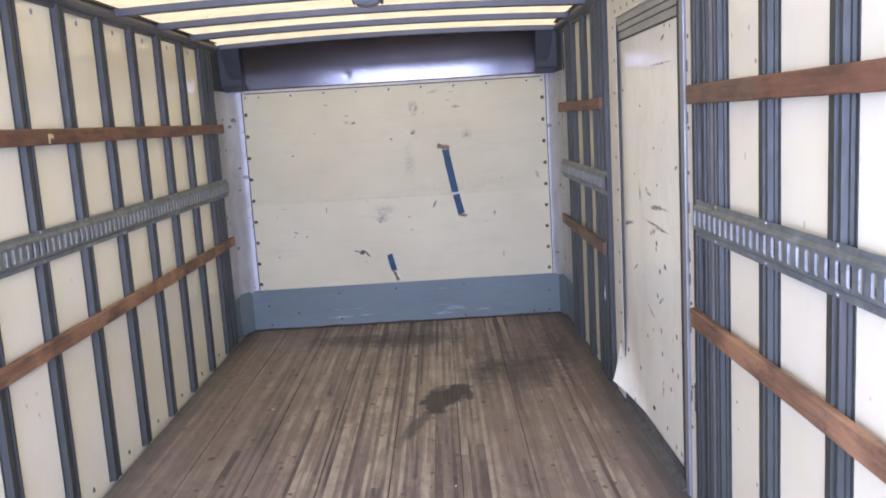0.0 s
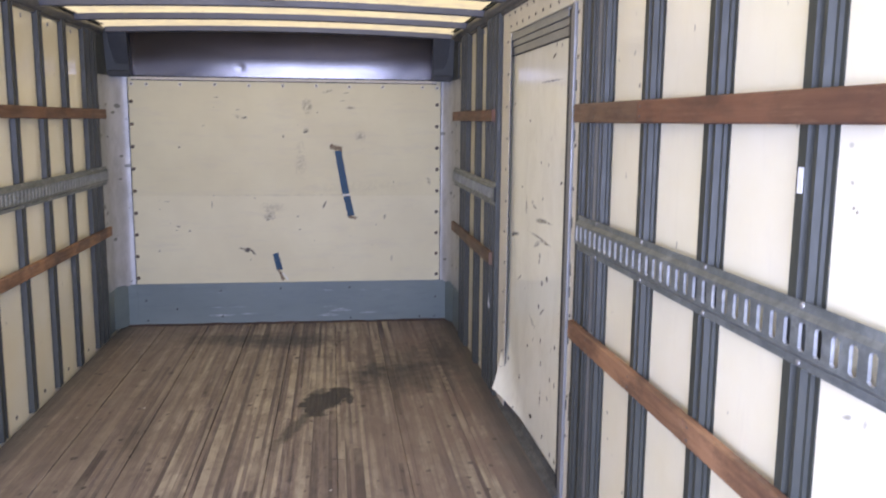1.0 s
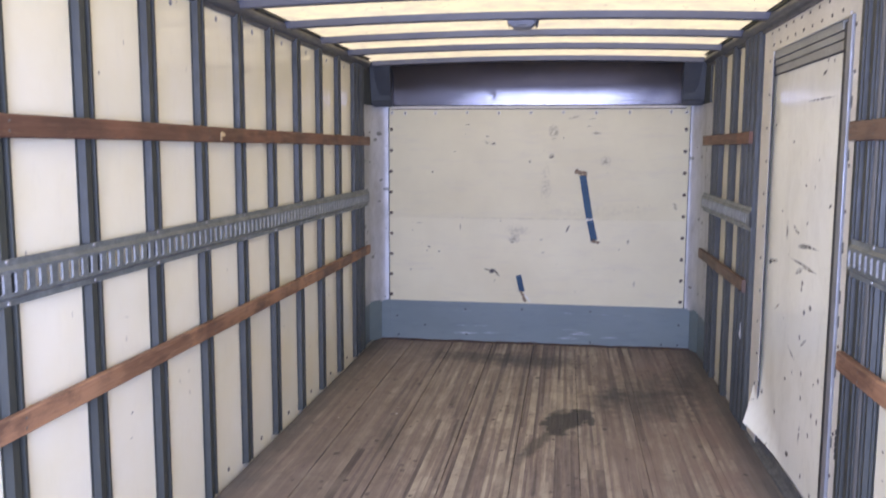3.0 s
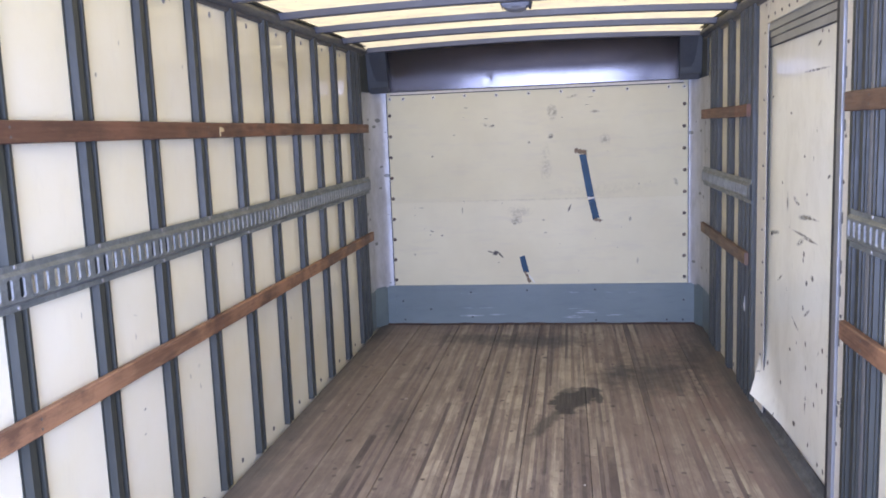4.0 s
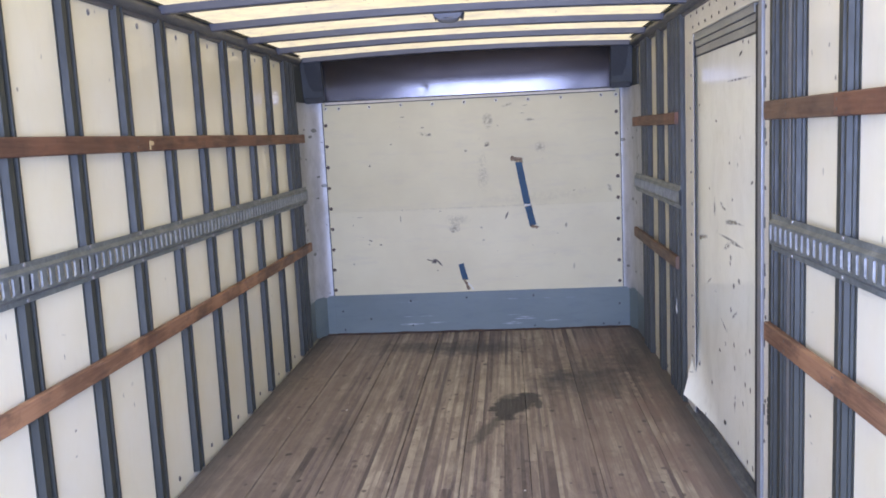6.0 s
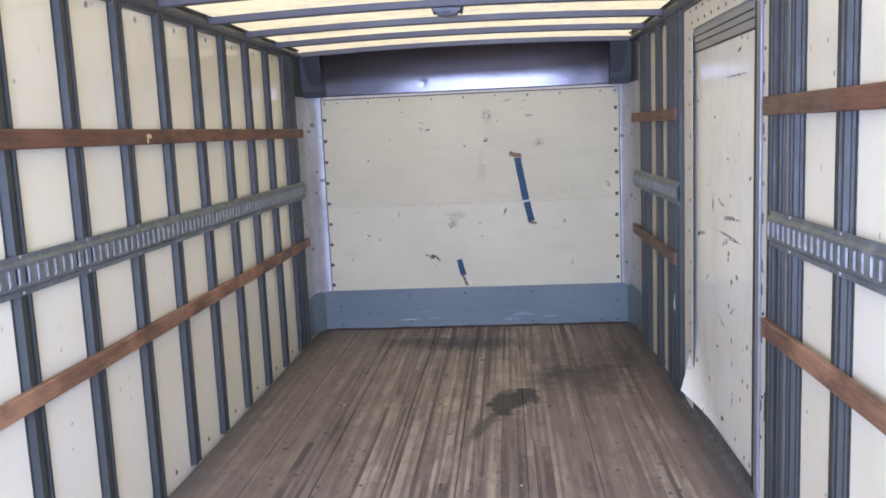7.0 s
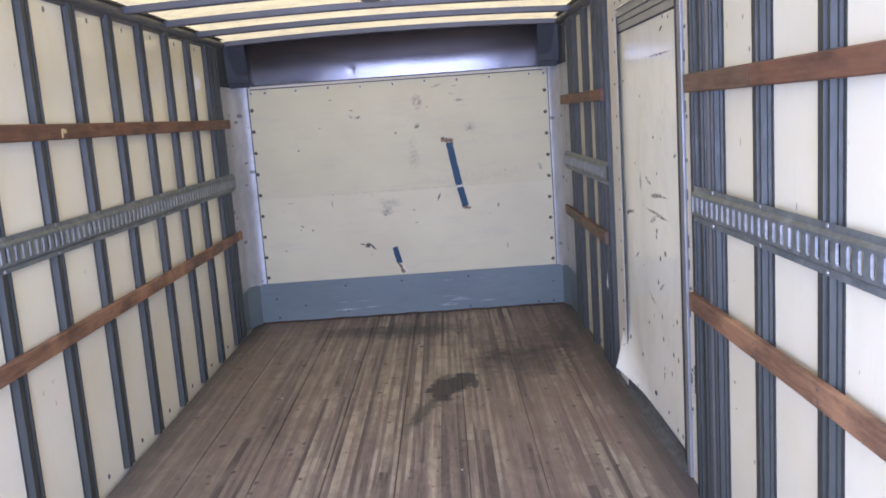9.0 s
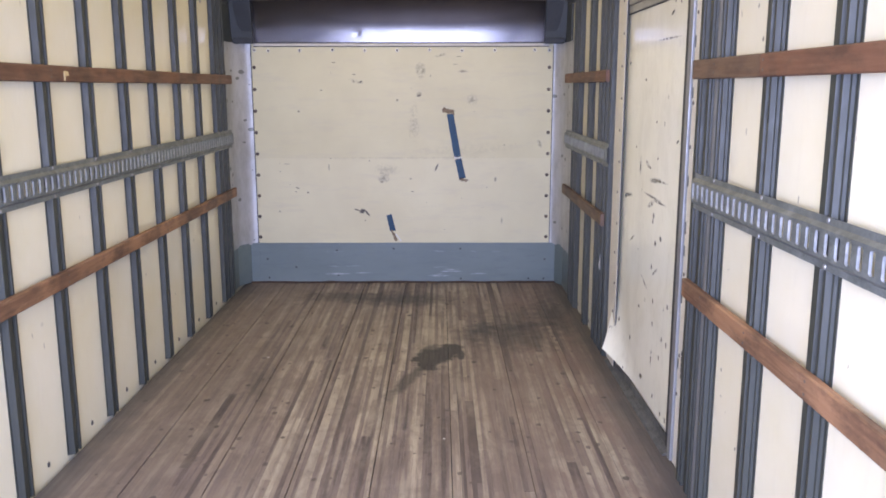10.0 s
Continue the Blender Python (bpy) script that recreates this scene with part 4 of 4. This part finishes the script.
def door_skin():
    """The inner skin of the door, with the lower front corner bent into the truck."""
    bm = bmesh.new()
    y0, y1, z0, z1, x = 3.250, 4.365, 0.060, 1.835, 1.226
    ny, nz = 30, 50
    front, back = [], []
    for j in range(nz + 1):
        for i in range(ny + 1):
            y, z = y0 + (y1 - y0) * i / ny, z0 + (z1 - z0) * (j / nz) ** 1.5
            d = ((y1 - y) * 0.75 + (z - z0)) / 0.44
            w = max(0.0, 1 - d) ** 1.9
            ripple = 0.0006 * math.sin(9 * y + 3 * z) * min(1, (1.9 - z))
            q = Vector((x - 0.080 * w + ripple, y - 0.085 * w, z + 0.045 * w))
            front.append(bm.verts.new(q))
            back.append(bm.verts.new(q + Vector((0.003, 0, 0.002 * w))))
    k = ny + 1
    for grid in (front, back):
        for j in range(nz):
            for i in range(ny):
                a = j * k + i
                bm.faces.new((grid[a], grid[a + 1], grid[a + 1 + k], grid[a + k]))
    ring = list(range(k)) + [j * k + ny for j in range(1, nz + 1)] + [nz * k + i for i in range(ny - 1, -1, -1)] + [j * k for j in range(nz - 1, 0, -1)]
    for a, b in zip(ring, ring[1:] + ring[:1]):
        bm.faces.new((front[a], front[b], back[b], back[a]))
    return bm


skin = part("door_skin", door_skin(), M_DOOR, None, "scuffed white sheet with a peeling corner", True)
core = part("door_core", box(bmesh.new(), 1.2315, 1.268, 3.23, 4.35, 0.03, DOOR_TOP), M_FRAME)
adopt(door, skin, core)
# cream flanges round the opening
strips = []
for name, dims in (("frame_strip", (1.204, 1.2115, 3.034, 3.121, 0.01, 2.025)), ("frame_strip", (1.204, 1.2115, 4.260, 4.446, 0.01, 2.025)), ("frame_head", (1.205, 1.2115, 3.121, 4.260, 1.920, 2.025))):
    strips.append(part(name, box(bmesh.new(), *dims, 0.002), M_FRAME))
    adopt(door, strips[-1])
# rolled edge inside the flange
adopt(door, part("frame_edge", box(bmesh.new(), 1.198, 1.205, 3.160, 4.262, 1.914, 1.930, 0.003), M_FRAME))
# aluminium jamb by the hinge side: two ribs and a dark groove
adopt(door, part("jamb", box(bmesh.new(), 1.194, 1.2115, 3.124, 3.164, 0.012, 1.915, 0.004), M_ALU, None, "aluminium door jamb"))
adopt(door, part("jamb", box(bmesh.new(), 1.206, 1.230, 3.192, 3.212, 0.012, 1.900, 0.003), M_ALU, None, "aluminium door jamb"))
adopt(door, part("seal", box(bmesh.new(), 1.213, 1.2255, 3.168, 3.262, 0.012, 1.905), M_SEAL, None, "black door seal"))
adopt(door, part("seal", box(bmesh.new(), 1.2060, 1.2125, 4.254, 4.2595, 0.012, 1.90), M_SEAL, None, "black door seal"))
# grey head channel in three steps
for z0, z1, x in ((1.880, 1.914, 1.208), (1.850, 1.876, 1.213), (1.812, 1.846, 1.218)):
    adopt(door, part("head_channel", box(bmesh.new(), x, 1.232, 3.262, 4.318, z0, z1, 0.002), M_HEADGREY, None, "grey door head channel"))
adopt(door, part("head_seal", box(bmesh.new(), 1.222, 1.232, 3.262, 4.318, 1.806, 1.90), M_SEAL, None, "black door seal"))
# hinge on the flange: a leaf and a row of knuckles
hinge = part("hinge", box(bmesh.new(), 1.199, 1.206, 3.024, 3.046, 0.385, 0.50, 0.002), M_SEAL, None, "dark steel hinge leaf")
adopt(door, hinge)
for k in range(5):
    z = 0.390 + 0.022 * k
    ring = [(1.195 + 0.007 * math.cos(a * math.pi / 4), 3.026 + 0.007 * math.sin(a * math.pi / 4)) for a in range(8)]
    part("knuckle", prism(bmesh.new(), ring, z, z + 0.016, "z"), M_SEAL, hinge)
RIVET_D = dome_mesh("rivet", 0.008, 0.004, (-1, 0, 0), M_SCREW)


def door_rivet(strip, y, z, x=1.204):
    shared("rivet", RIVET_D, pose(x, y, z), strip)


for k in range(12):
    if k % 3:
        door_rivet(strips[0], 3.098 + 0.010 * (k % 2), 0.14 + 0.158 * k)
    door_rivet(strips[1], 4.300 + 0.02 * (k % 2), 0.14 + 0.158 * k)
# dark slotted clips along the hinge-side flange
for z in (0.40, 0.66, 0.84, 0.93, 1.10, 1.42, 1.60):
    clip = box(bmesh.new(), 1.2022, 1.2042, 3.104, 3.117, z, z + 0.040, 0.0008)
    adopt(door, part("clip", clip, M_CLIP, None, "dull grey clip on the door flange"))
for k in range(9):
    door_rivet(strips[2], 3.26 + 0.125 * k, 1.948, 1.205)
    door_rivet(strips[2], 3.30 + 0.125 * k, 2.006, 1.205)

# sill below the door
bm = bmesh.new()
prism(bm, [(1.186, -0.03), (1.186, 0.003), (1.190, 0.009), (1.204, 0.010), (1.207, 0.016), (1.217, 0.018), (1.222, 0.052), (1.2252, 0.052), (1.2252, -0.03)], 3.20, 4.40, "y")
sill = part("door_sill", bm, M_SILL)
tagged(sill, "dark worn metal sill under the side door", "sill", kind="structure")

# ---- floor ----
bm = bmesh.new()
box(bm, -WALL - 0.02, WALL + 0.02, REAR, FRONT + 0.05, -0.14, -0.032)
floor = part("floor", bm, M_SEAL)
tagged(floor, "worn laminated hardwood truck floor with dark stains", "floor", kind="structure")

# ---- slats and tracks on the walls ----
SCREW_W = dome_mesh("screw", 0.0045, 0.0015, (1, 0, 0), M_SCREW)
SCREW_E = dome_mesh("screw", 0.0045, 0.0015, (-1, 0, 0), M_SCREW)


def timber_batten(side, y0, y1, z0, z1, label, screws, wood=None):
    """A long rub rail of hardwood with worn edges and a slight bow."""
    bm = bmesh.new()
    n = max(2, int((y1 - y0) / 0.12))
    t = SLAT_T
    c = 0.004
    shape = [(0, z0), (t - c, z0), (t, z0 + c), (t, z1 - c), (t - c, z1), (0, z1)]
    loops = []
    for i in range(n + 1):
        y = y0 + (y1 - y0) * i / n
        dz = 0.0018 * noise.noise((y * 1.3, side * 3.1, z0 * 5))
        dx = 0.0012 * noise.noise((y * 6.0, z0 * 9, side))
        loops.append([bm.verts.new((side * (FACE - 0.0005 - a - (dx if a > 0.01 else 0)), y, b + dz)) for a, b in shape])
    for a, b in zip(loops, loops[1:]):
        for i in range(len(shape)):
            j = (i + 1) % len(shape)
            bm.faces.new((a[i], a[j], b[j], b[i]))
    bm.faces.new(loops[0])
    bm.faces.new(list(reversed(loops[-1])))
    slat = empty("timber_batten", side * FACE, (y0 + y1) / 2, z0)
    board = part("board", bm, wood or (M_SLAT if z0 > 1 else M_SLAT_WORN))
    adopt(slat, board)
    for k, y in enumerate(screws):
        for z in (z0 + 0.018, z1 - 0.018):
            ob = new("screw", SCREW_W if side < 0 else SCREW_E)
            ob.parent = board
            ob.matrix_basis = pose(side * (FACE - t - 0.0005), y + 0.006 * math.sin(7 * k), z)
    return tagged(slat, label, "batten", "timber battens along the walls")


LONG = "reddish-brown worn hardwood batten screwed across the wall posts"
STUB = "short reddish-brown hardwood batten between door and front corner"
timber_batten(-1, REAR + 0.05, 6.02, 1.481, 1.543, LONG, [y + 0.0425 for y in WEST_POSTS[::3] if y > REAR + 0.1])
timber_batten(-1, REAR + 0.05, 6.02, 0.692, 0.756, LONG, [y + 0.0425 for y in WEST_POSTS[::3] if y > REAR + 0.1])
timber_batten(1, REAR + 0.05, 2.388, 1.488, 1.551, LONG, [y + 0.0425 for y in EAST_POSTS[1::3] if y > REAR + 0.1])
timber_batten(1, 2.390, 3.002, 1.487, 1.551, "short darker length of hardwood batten butted beside the door", [2.775, 2.98], M_SLAT_OLD)
timber_batten(1, REAR + 0.05, 1.984, 0.716, 0.784, LONG, [y + 0.0425 for y in EAST_POSTS[2::3] if y > REAR + 0.1])
timber_batten(1, 1.986, 2.992, 0.716, 0.783, "length of orange-brown worn hardwood batten butted beside the door", [2.37, 2.775])
timber_batten(1, 4.530, 6.00, 1.488, 1.551, STUB, [4.614, 5.123])
timber_batten(1, 4.540, 6.00, 0.716, 0.784, STUB, [4.614, 5.123], M_SLAT_OLD)


def cargo_track(side, y0, y1, label, inner):
    """A pressed zinc track with a row of upright slots cut right through."""
    z = (1.043, 1.060, 1.070, 1.076, 1.134, 1.140, 1.150, 1.167)
    lip, face, thick = 0.003, 0.014, 0.0025
    pitch, half = 0.0508, 0.0115
    at = lambda d: side * (FACE - d)
    bm = bmesh.new()

    def quad(*p):
        bm.faces.new([bm.verts.new(q) for q in p])
    # flanges and slopes along the whole length, front and back
    for d in (0.0, -thick):
        for (d0, a), (d1, b) in (((lip, z[0]), (lip, z[1])), ((lip, z[1]), (face, z[2])), ((face, z[2]), (face, z[3])), ((face, z[4]), (face, z[5])), ((face, z[5]), (lip, z[6])), ((lip, z[6]), (lip, z[7]))):
            quad((at(d0 + d), y0, a), (at(d0 + d), y1, a), (at(d1 + d), y1, b), (at(d1 + d), y0, b))
    for a in (z[0], z[7]):
        quad((at(lip), y0, a), (at(lip), y1, a), (at(lip - thick), y1, a), (at(lip - thick), y0, a))
    for y in (y0, y1):
        for (d0, a), (d1, b) in (((lip, z[0]), (lip, z[1])), ((lip, z[1]), (face, z[2])), ((face, z[2]), (face, z[5])), ((face, z[5]), (lip, z[6])), ((lip, z[6]), (lip, z[7]))):
            quad((at(d0), y, a), (at(d0 - thick), y, a), (at(d1 - thick), y, b), (at(d1), y, b))
    n = int((y1 - y0) / pitch)
    start = y1 - n * pitch
    quad((at(face), y0, z[3]), (at(face), start, z[3]), (at(face), start, z[4]), (at(face), y0, z[4]))
    for i in range(n):
        a = start + i * pitch
        m = a + pitch / 2
        zl, zh, r = z[3] + 0.002, z[4] - 0.002, 0.005
        hole = [(m - half, zl + r), (m - half + r, zl), (m + half - r, zl), (m + half, zl + r), (m + half, zh - r), (m + half - r, zh), (m - half + r, zh), (m - half, zh - r)]
        rim = [(a, zl + r), (a, z[3]), (a + pitch, z[3]), (a + pitch, zl + r), (a + pitch, zh - r), (a + pitch, z[4]), (a, z[4]), (a, zh - r)]
        h = [bm.verts.new((at(face), *p)) for p in hole]
        g = [bm.verts.new((at(face), *p)) for p in rim]
        k = [bm.verts.new((at(face - 0.0070), *p)) for p in hole]
        for j in range(8):
            q = (j + 1) % 8
            bm.faces.new((g[j], g[q], h[q], h[j]))
            bm.faces.new((h[j], h[q], k[q], k[j])).material_index = 1
    mesh = bpy.data.meshes.new("cargo_track")
    bm.to_mesh(mesh)
    bm.free()
    mesh.materials.append(M_TRACK)
    mesh.materials.append(inner)
    track = empty("cargo_track", side * FACE, (y0 + y1) / 2, 1.043)
    rail = new("slotted_rail", mesh)
    adopt(track, rail)
    tagged(track, label, "cargo track", "slotted tracks along the walls")
    return track


TRACK = "galvanised slotted cargo tie-down track riveted across the wall posts"
tracks = [cargo_track(-1, REAR + 0.05, 6.02, TRACK, M_LIP_DIM), cargo_track(1, REAR + 0.05, 2.965, TRACK, M_LIP_LIT),
          cargo_track(1, 4.478, 6.00, "short galvanised slotted cargo track between door and front corner", M_LIP_DIM)]
for track, side, ys in ((tracks[0], -1, WEST_POSTS), (tracks[1], 1, EAST_POSTS), (tracks[2], 1, [4.60, 5.08, 5.5])):
    for y in ys:
        if y < REAR + 0.1:
            continue
        for z in (1.0505, 1.1595):
            ob = new("rivet", RIVET_W if side < 0 else RIVET_E)
            ob.parent = track.children[0]
            ob.matrix_basis = Matrix.Translation((side * (FACE - 0.003), y + 0.03, z)) @ Matrix.Scale(0.62, 4)

# ---- tape and scraps on the front panel ----
def tape_strip(corners, label, name="tape_strip", material=None, t=0.0015):
    """A flat strip on the front panel: an outline in x and z with a little thickness."""
    bm = bmesh.new()
    lo = [bm.verts.new((x, FRONT - 0.0006, z)) for x, z in corners]
    hi = [bm.verts.new((x, FRONT - t, z)) for x, z in corners]
    for i in range(len(corners)):
        j = (i + 1) % len(corners)
        bm.faces.new((lo[i], lo[j], hi[j], hi[i]))
    bm.faces.new(lo)
    bm.faces.new(list(reversed(hi)))
    return tagged(part(name, bm, material or M_TAPE), label, "tape" if material is None else "scrap")


def ragged(x0, z0, x1, z1, w, n=14, torn=0.05):
    """The outline of a torn strip between two ends."""
    d = Vector((x1 - x0, z1 - z0))
    s = Vector((-d.y, d.x)).normalized() * w / 2
    left, right = [], []
    for i in range(n + 1):
        p = Vector((x0, z0)) + d * i / n
        j = 0.0012 if 0 < i < n else 0.004
        left.append(tuple(p + s * (1 + torn * rng.uniform(-1, 1)) + d.normalized() * j * rng.uniform(-2, 2)))
        right.append(tuple(p - s * (1 + torn * rng.uniform(-1, 1)) + d.normalized() * j * rng.uniform(-2, 2)))
    return left + right[::-1]


tape_strip(ragged(0.369, 1.262, 0.423, 0.955, 0.051), "long torn strip of blue tape on the front panel")
tape_strip(ragged(0.428, 0.938, 0.460, 0.797, 0.050), "short torn strip of blue tape under the long one")
tape_strip(ragged(-0.092, 0.520, -0.062, 0.393, 0.043), "short blue tape strip low on the front panel")
tape_strip(ragged(0.310, 1.296, 0.400, 1.282, 0.030, 9, 0.6), "torn brown scrap of veneer above the tape", "veneer_scrap", M_TORN)
tape_strip(ragged(0.436, 0.792, 0.492, 0.776, 0.022, 7, 0.6), "torn brown scrap of veneer under the short tape", "veneer_scrap", M_TORN)
tape_strip(ragged(-0.072, 0.398, -0.036, 0.322, 0.020, 6, 0.45), "torn brown scrap below the blue tape", "veneer_scrap", M_TORN)
tape_strip(ragged(0.395, 0.952, 0.452, 0.944, 0.016, 7, 0.6), "white torn paper edge between the blue tapes", "paper_scrap", M_PAPER)
tape_strip(ragged(-0.040, 0.372, -0.004, 0.318, 0.009, 5, 0.5), "white torn paper edge beside the brown scrap", "paper_scrap", M_PAPER)


def wall_scrap(side, x, y0, y1, z0, z1, material, label, name):
    bm = box(bmesh.new(), *sorted((side * x, side * (x - 0.0015))), y0, y1, z0, z1)
    return tagged(part(name, bm, material), label, "scrap")


wall_scrap(1, FACE - 0.0002, 1.574, 1.590, 1.362, 1.410, M_PAPER, "small white paper label stuck on a wall post", "paper_label")
bm = prism(bmesh.new(), [(4.602, 0.470), (4.622, 0.452), (4.648, 0.478), (4.640, 0.502), (4.628, 0.498), (4.622, 0.540), (4.616, 0.520), (4.612, 0.485)], FACE - 0.0016, FACE - 0.0002, "x")
tagged(part("sticker", bm, M_PAPER), "torn white sticker on the post by the side door", "sticker")
bm = bmesh.new()
tag_x = -(FACE - SLAT_T - 0.0035)
prism(bm, [(3.362, 1.486), (3.370, 1.486), (3.372, 1.504), (3.404, 1.506), (3.400, 1.520), (3.368, 1.524), (3.360, 1.518)], tag_x - 0.001, tag_x + 0.001, "x")
tagged(part("wood_tag", bm, M_YELLOW), "pale splinter of bare wood on the upper batten", "scrap")

# ---- rear frame round the open doorway ----
bm = bmesh.new()
box(bm, -WALL - 0.02, -WALL + 0.09, REAR - 0.06, REAR, -0.12, 2.16)
box(bm, WALL - 0.09, WALL + 0.02, REAR - 0.06, REAR, -0.12, 2.16)
box(bm, -WALL + 0.09, WALL - 0.09, REAR - 0.06, REAR, 2.02, 2.16)
wall_south = part("wall_south", bm, M_POST)
tagged(wall_south, "grey steel rear door frame of the truck, open", "door frame", kind="structure")

# ---- floor planks ----
PLANK_W = 0.0381
PLANK_FROM = 2.25
rng = random.Random(11)
plank_meshes = {}


def plank_mesh(length, wood):
    key = (round(length, 2), wood.name)
    if key not in plank_meshes:
        bm = bmesh.new()
        w, c = PLANK_W / 2 - 0.0001, 0.0002
        shape = [(-w, -0.03), (w, -0.03), (w, -c), (w - c, 0), (-w + c, 0), (-w, -c)]
        prism(bm, shape, 0.0003, key[0] - 0.0003, "y")
        mesh = bpy.data.meshes.new("plank")
        bmesh.ops.recalc_face_normals(bm, faces=bm.faces)
        bm.to_mesh(mesh)
        bm.free()
        mesh.materials.append(wood)
        plank_meshes[key] = mesh
    return plank_meshes[key]


# strips that stand out darker or paler than their neighbours: place across, from, to
ODD_STRIPS = ((0.137, 3.47, 4.25, M_FLOOR_DARK), (0.248, 2.25, 4.32, M_FLOOR_DARK), (0.569, 3.33, 4.10, M_FLOOR_DARK), (0.622, 2.90, 5.15, M_FLOOR_DARK),
              (0.820, 2.60, 3.14, M_FLOOR_DARK), (-0.255, 2.25, 4.60, M_FLOOR_DARK), (-0.419, 3.70, 4.40, M_FLOOR_DARK), (-0.70, 3.1, 3.9, M_FLOOR_DARK),
              (0.839, 3.43, 4.55, M_FLOOR_PALE), (0.392, 2.60, 5.00, M_FLOOR_PALE), (0.435, 3.80, 5.20, M_FLOOR_PALE), (-0.110, 2.50, 4.30, M_FLOOR_PALE),
              (-0.040, 3.40, 4.55, M_FLOOR_PALE), (-0.375, 3.00, 4.60, M_FLOOR_PALE), (-0.330, 2.25, 3.60, M_FLOOR_PALE), (0.205, 2.25, 3.90, M_FLOOR_PALE), (-0.52, 2.25, 3.3, M_FLOOR_PALE))
END = round(FRONT - 0.004, 2)
STRIPS = range(-32, 31)
for i in STRIPS:
    x = 0.030 + PLANK_W * (i + 0.5)
    # every eighth strip closes a board, whose joint stands open a little
    joint = i % 8 == 0
    cuts = {PLANK_FROM: M_FLOOR}
    odd = [o for o in ODD_STRIPS if abs(o[0] - x) <= PLANK_W / 2]
    if odd:
        for across, a, b, wood in odd[:1]:
            cuts[a], cuts[b] = wood, M_FLOOR
    else:
        if rng.random() < 0.62:
            cuts[round(PLANK_FROM + rng.choice((0.5, 1.0, 1.44, 1.92, 2.4, 2.88)), 2)] = M_FLOOR
    ends = sorted(cuts) + [END]
    for a, b in zip(ends, ends[1:]):
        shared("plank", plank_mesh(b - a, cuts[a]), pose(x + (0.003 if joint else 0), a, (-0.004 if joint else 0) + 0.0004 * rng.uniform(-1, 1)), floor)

verts, faces = [], []
for i in STRIPS:
    x0 = 0.030 + PLANK_W * i
    y = REAR
    while y < PLANK_FROM:
        y1 = min(PLANK_FROM, y + rng.uniform(0.7, 1.6))
        k = len(verts)
        verts += [(x0 + 0.0005, y, 0), (x0 + PLANK_W - 0.0005, y, 0), (x0 + PLANK_W - 0.0005, y1 - 0.0006, 0), (x0 + 0.0005, y1 - 0.0006, 0)]
        verts += [(vx, vy, -0.03) for vx, vy, _ in verts[k:k + 4]]
        faces += [(k, k + 1, k + 2, k + 3), (k, k + 4, k + 5, k + 1), (k + 1, k + 5, k + 6, k + 2), (k + 2, k + 6, k + 7, k + 3), (k + 3, k + 7, k + 4, k)]
        y = y1
mesh = bpy.data.meshes.new("rear_planks")
mesh.from_pydata(verts, [], faces)
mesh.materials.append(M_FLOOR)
rest = new("rear_planks", mesh)
rest.parent = floor
tagged(rest, "worn hardwood strips", kind="stuff")
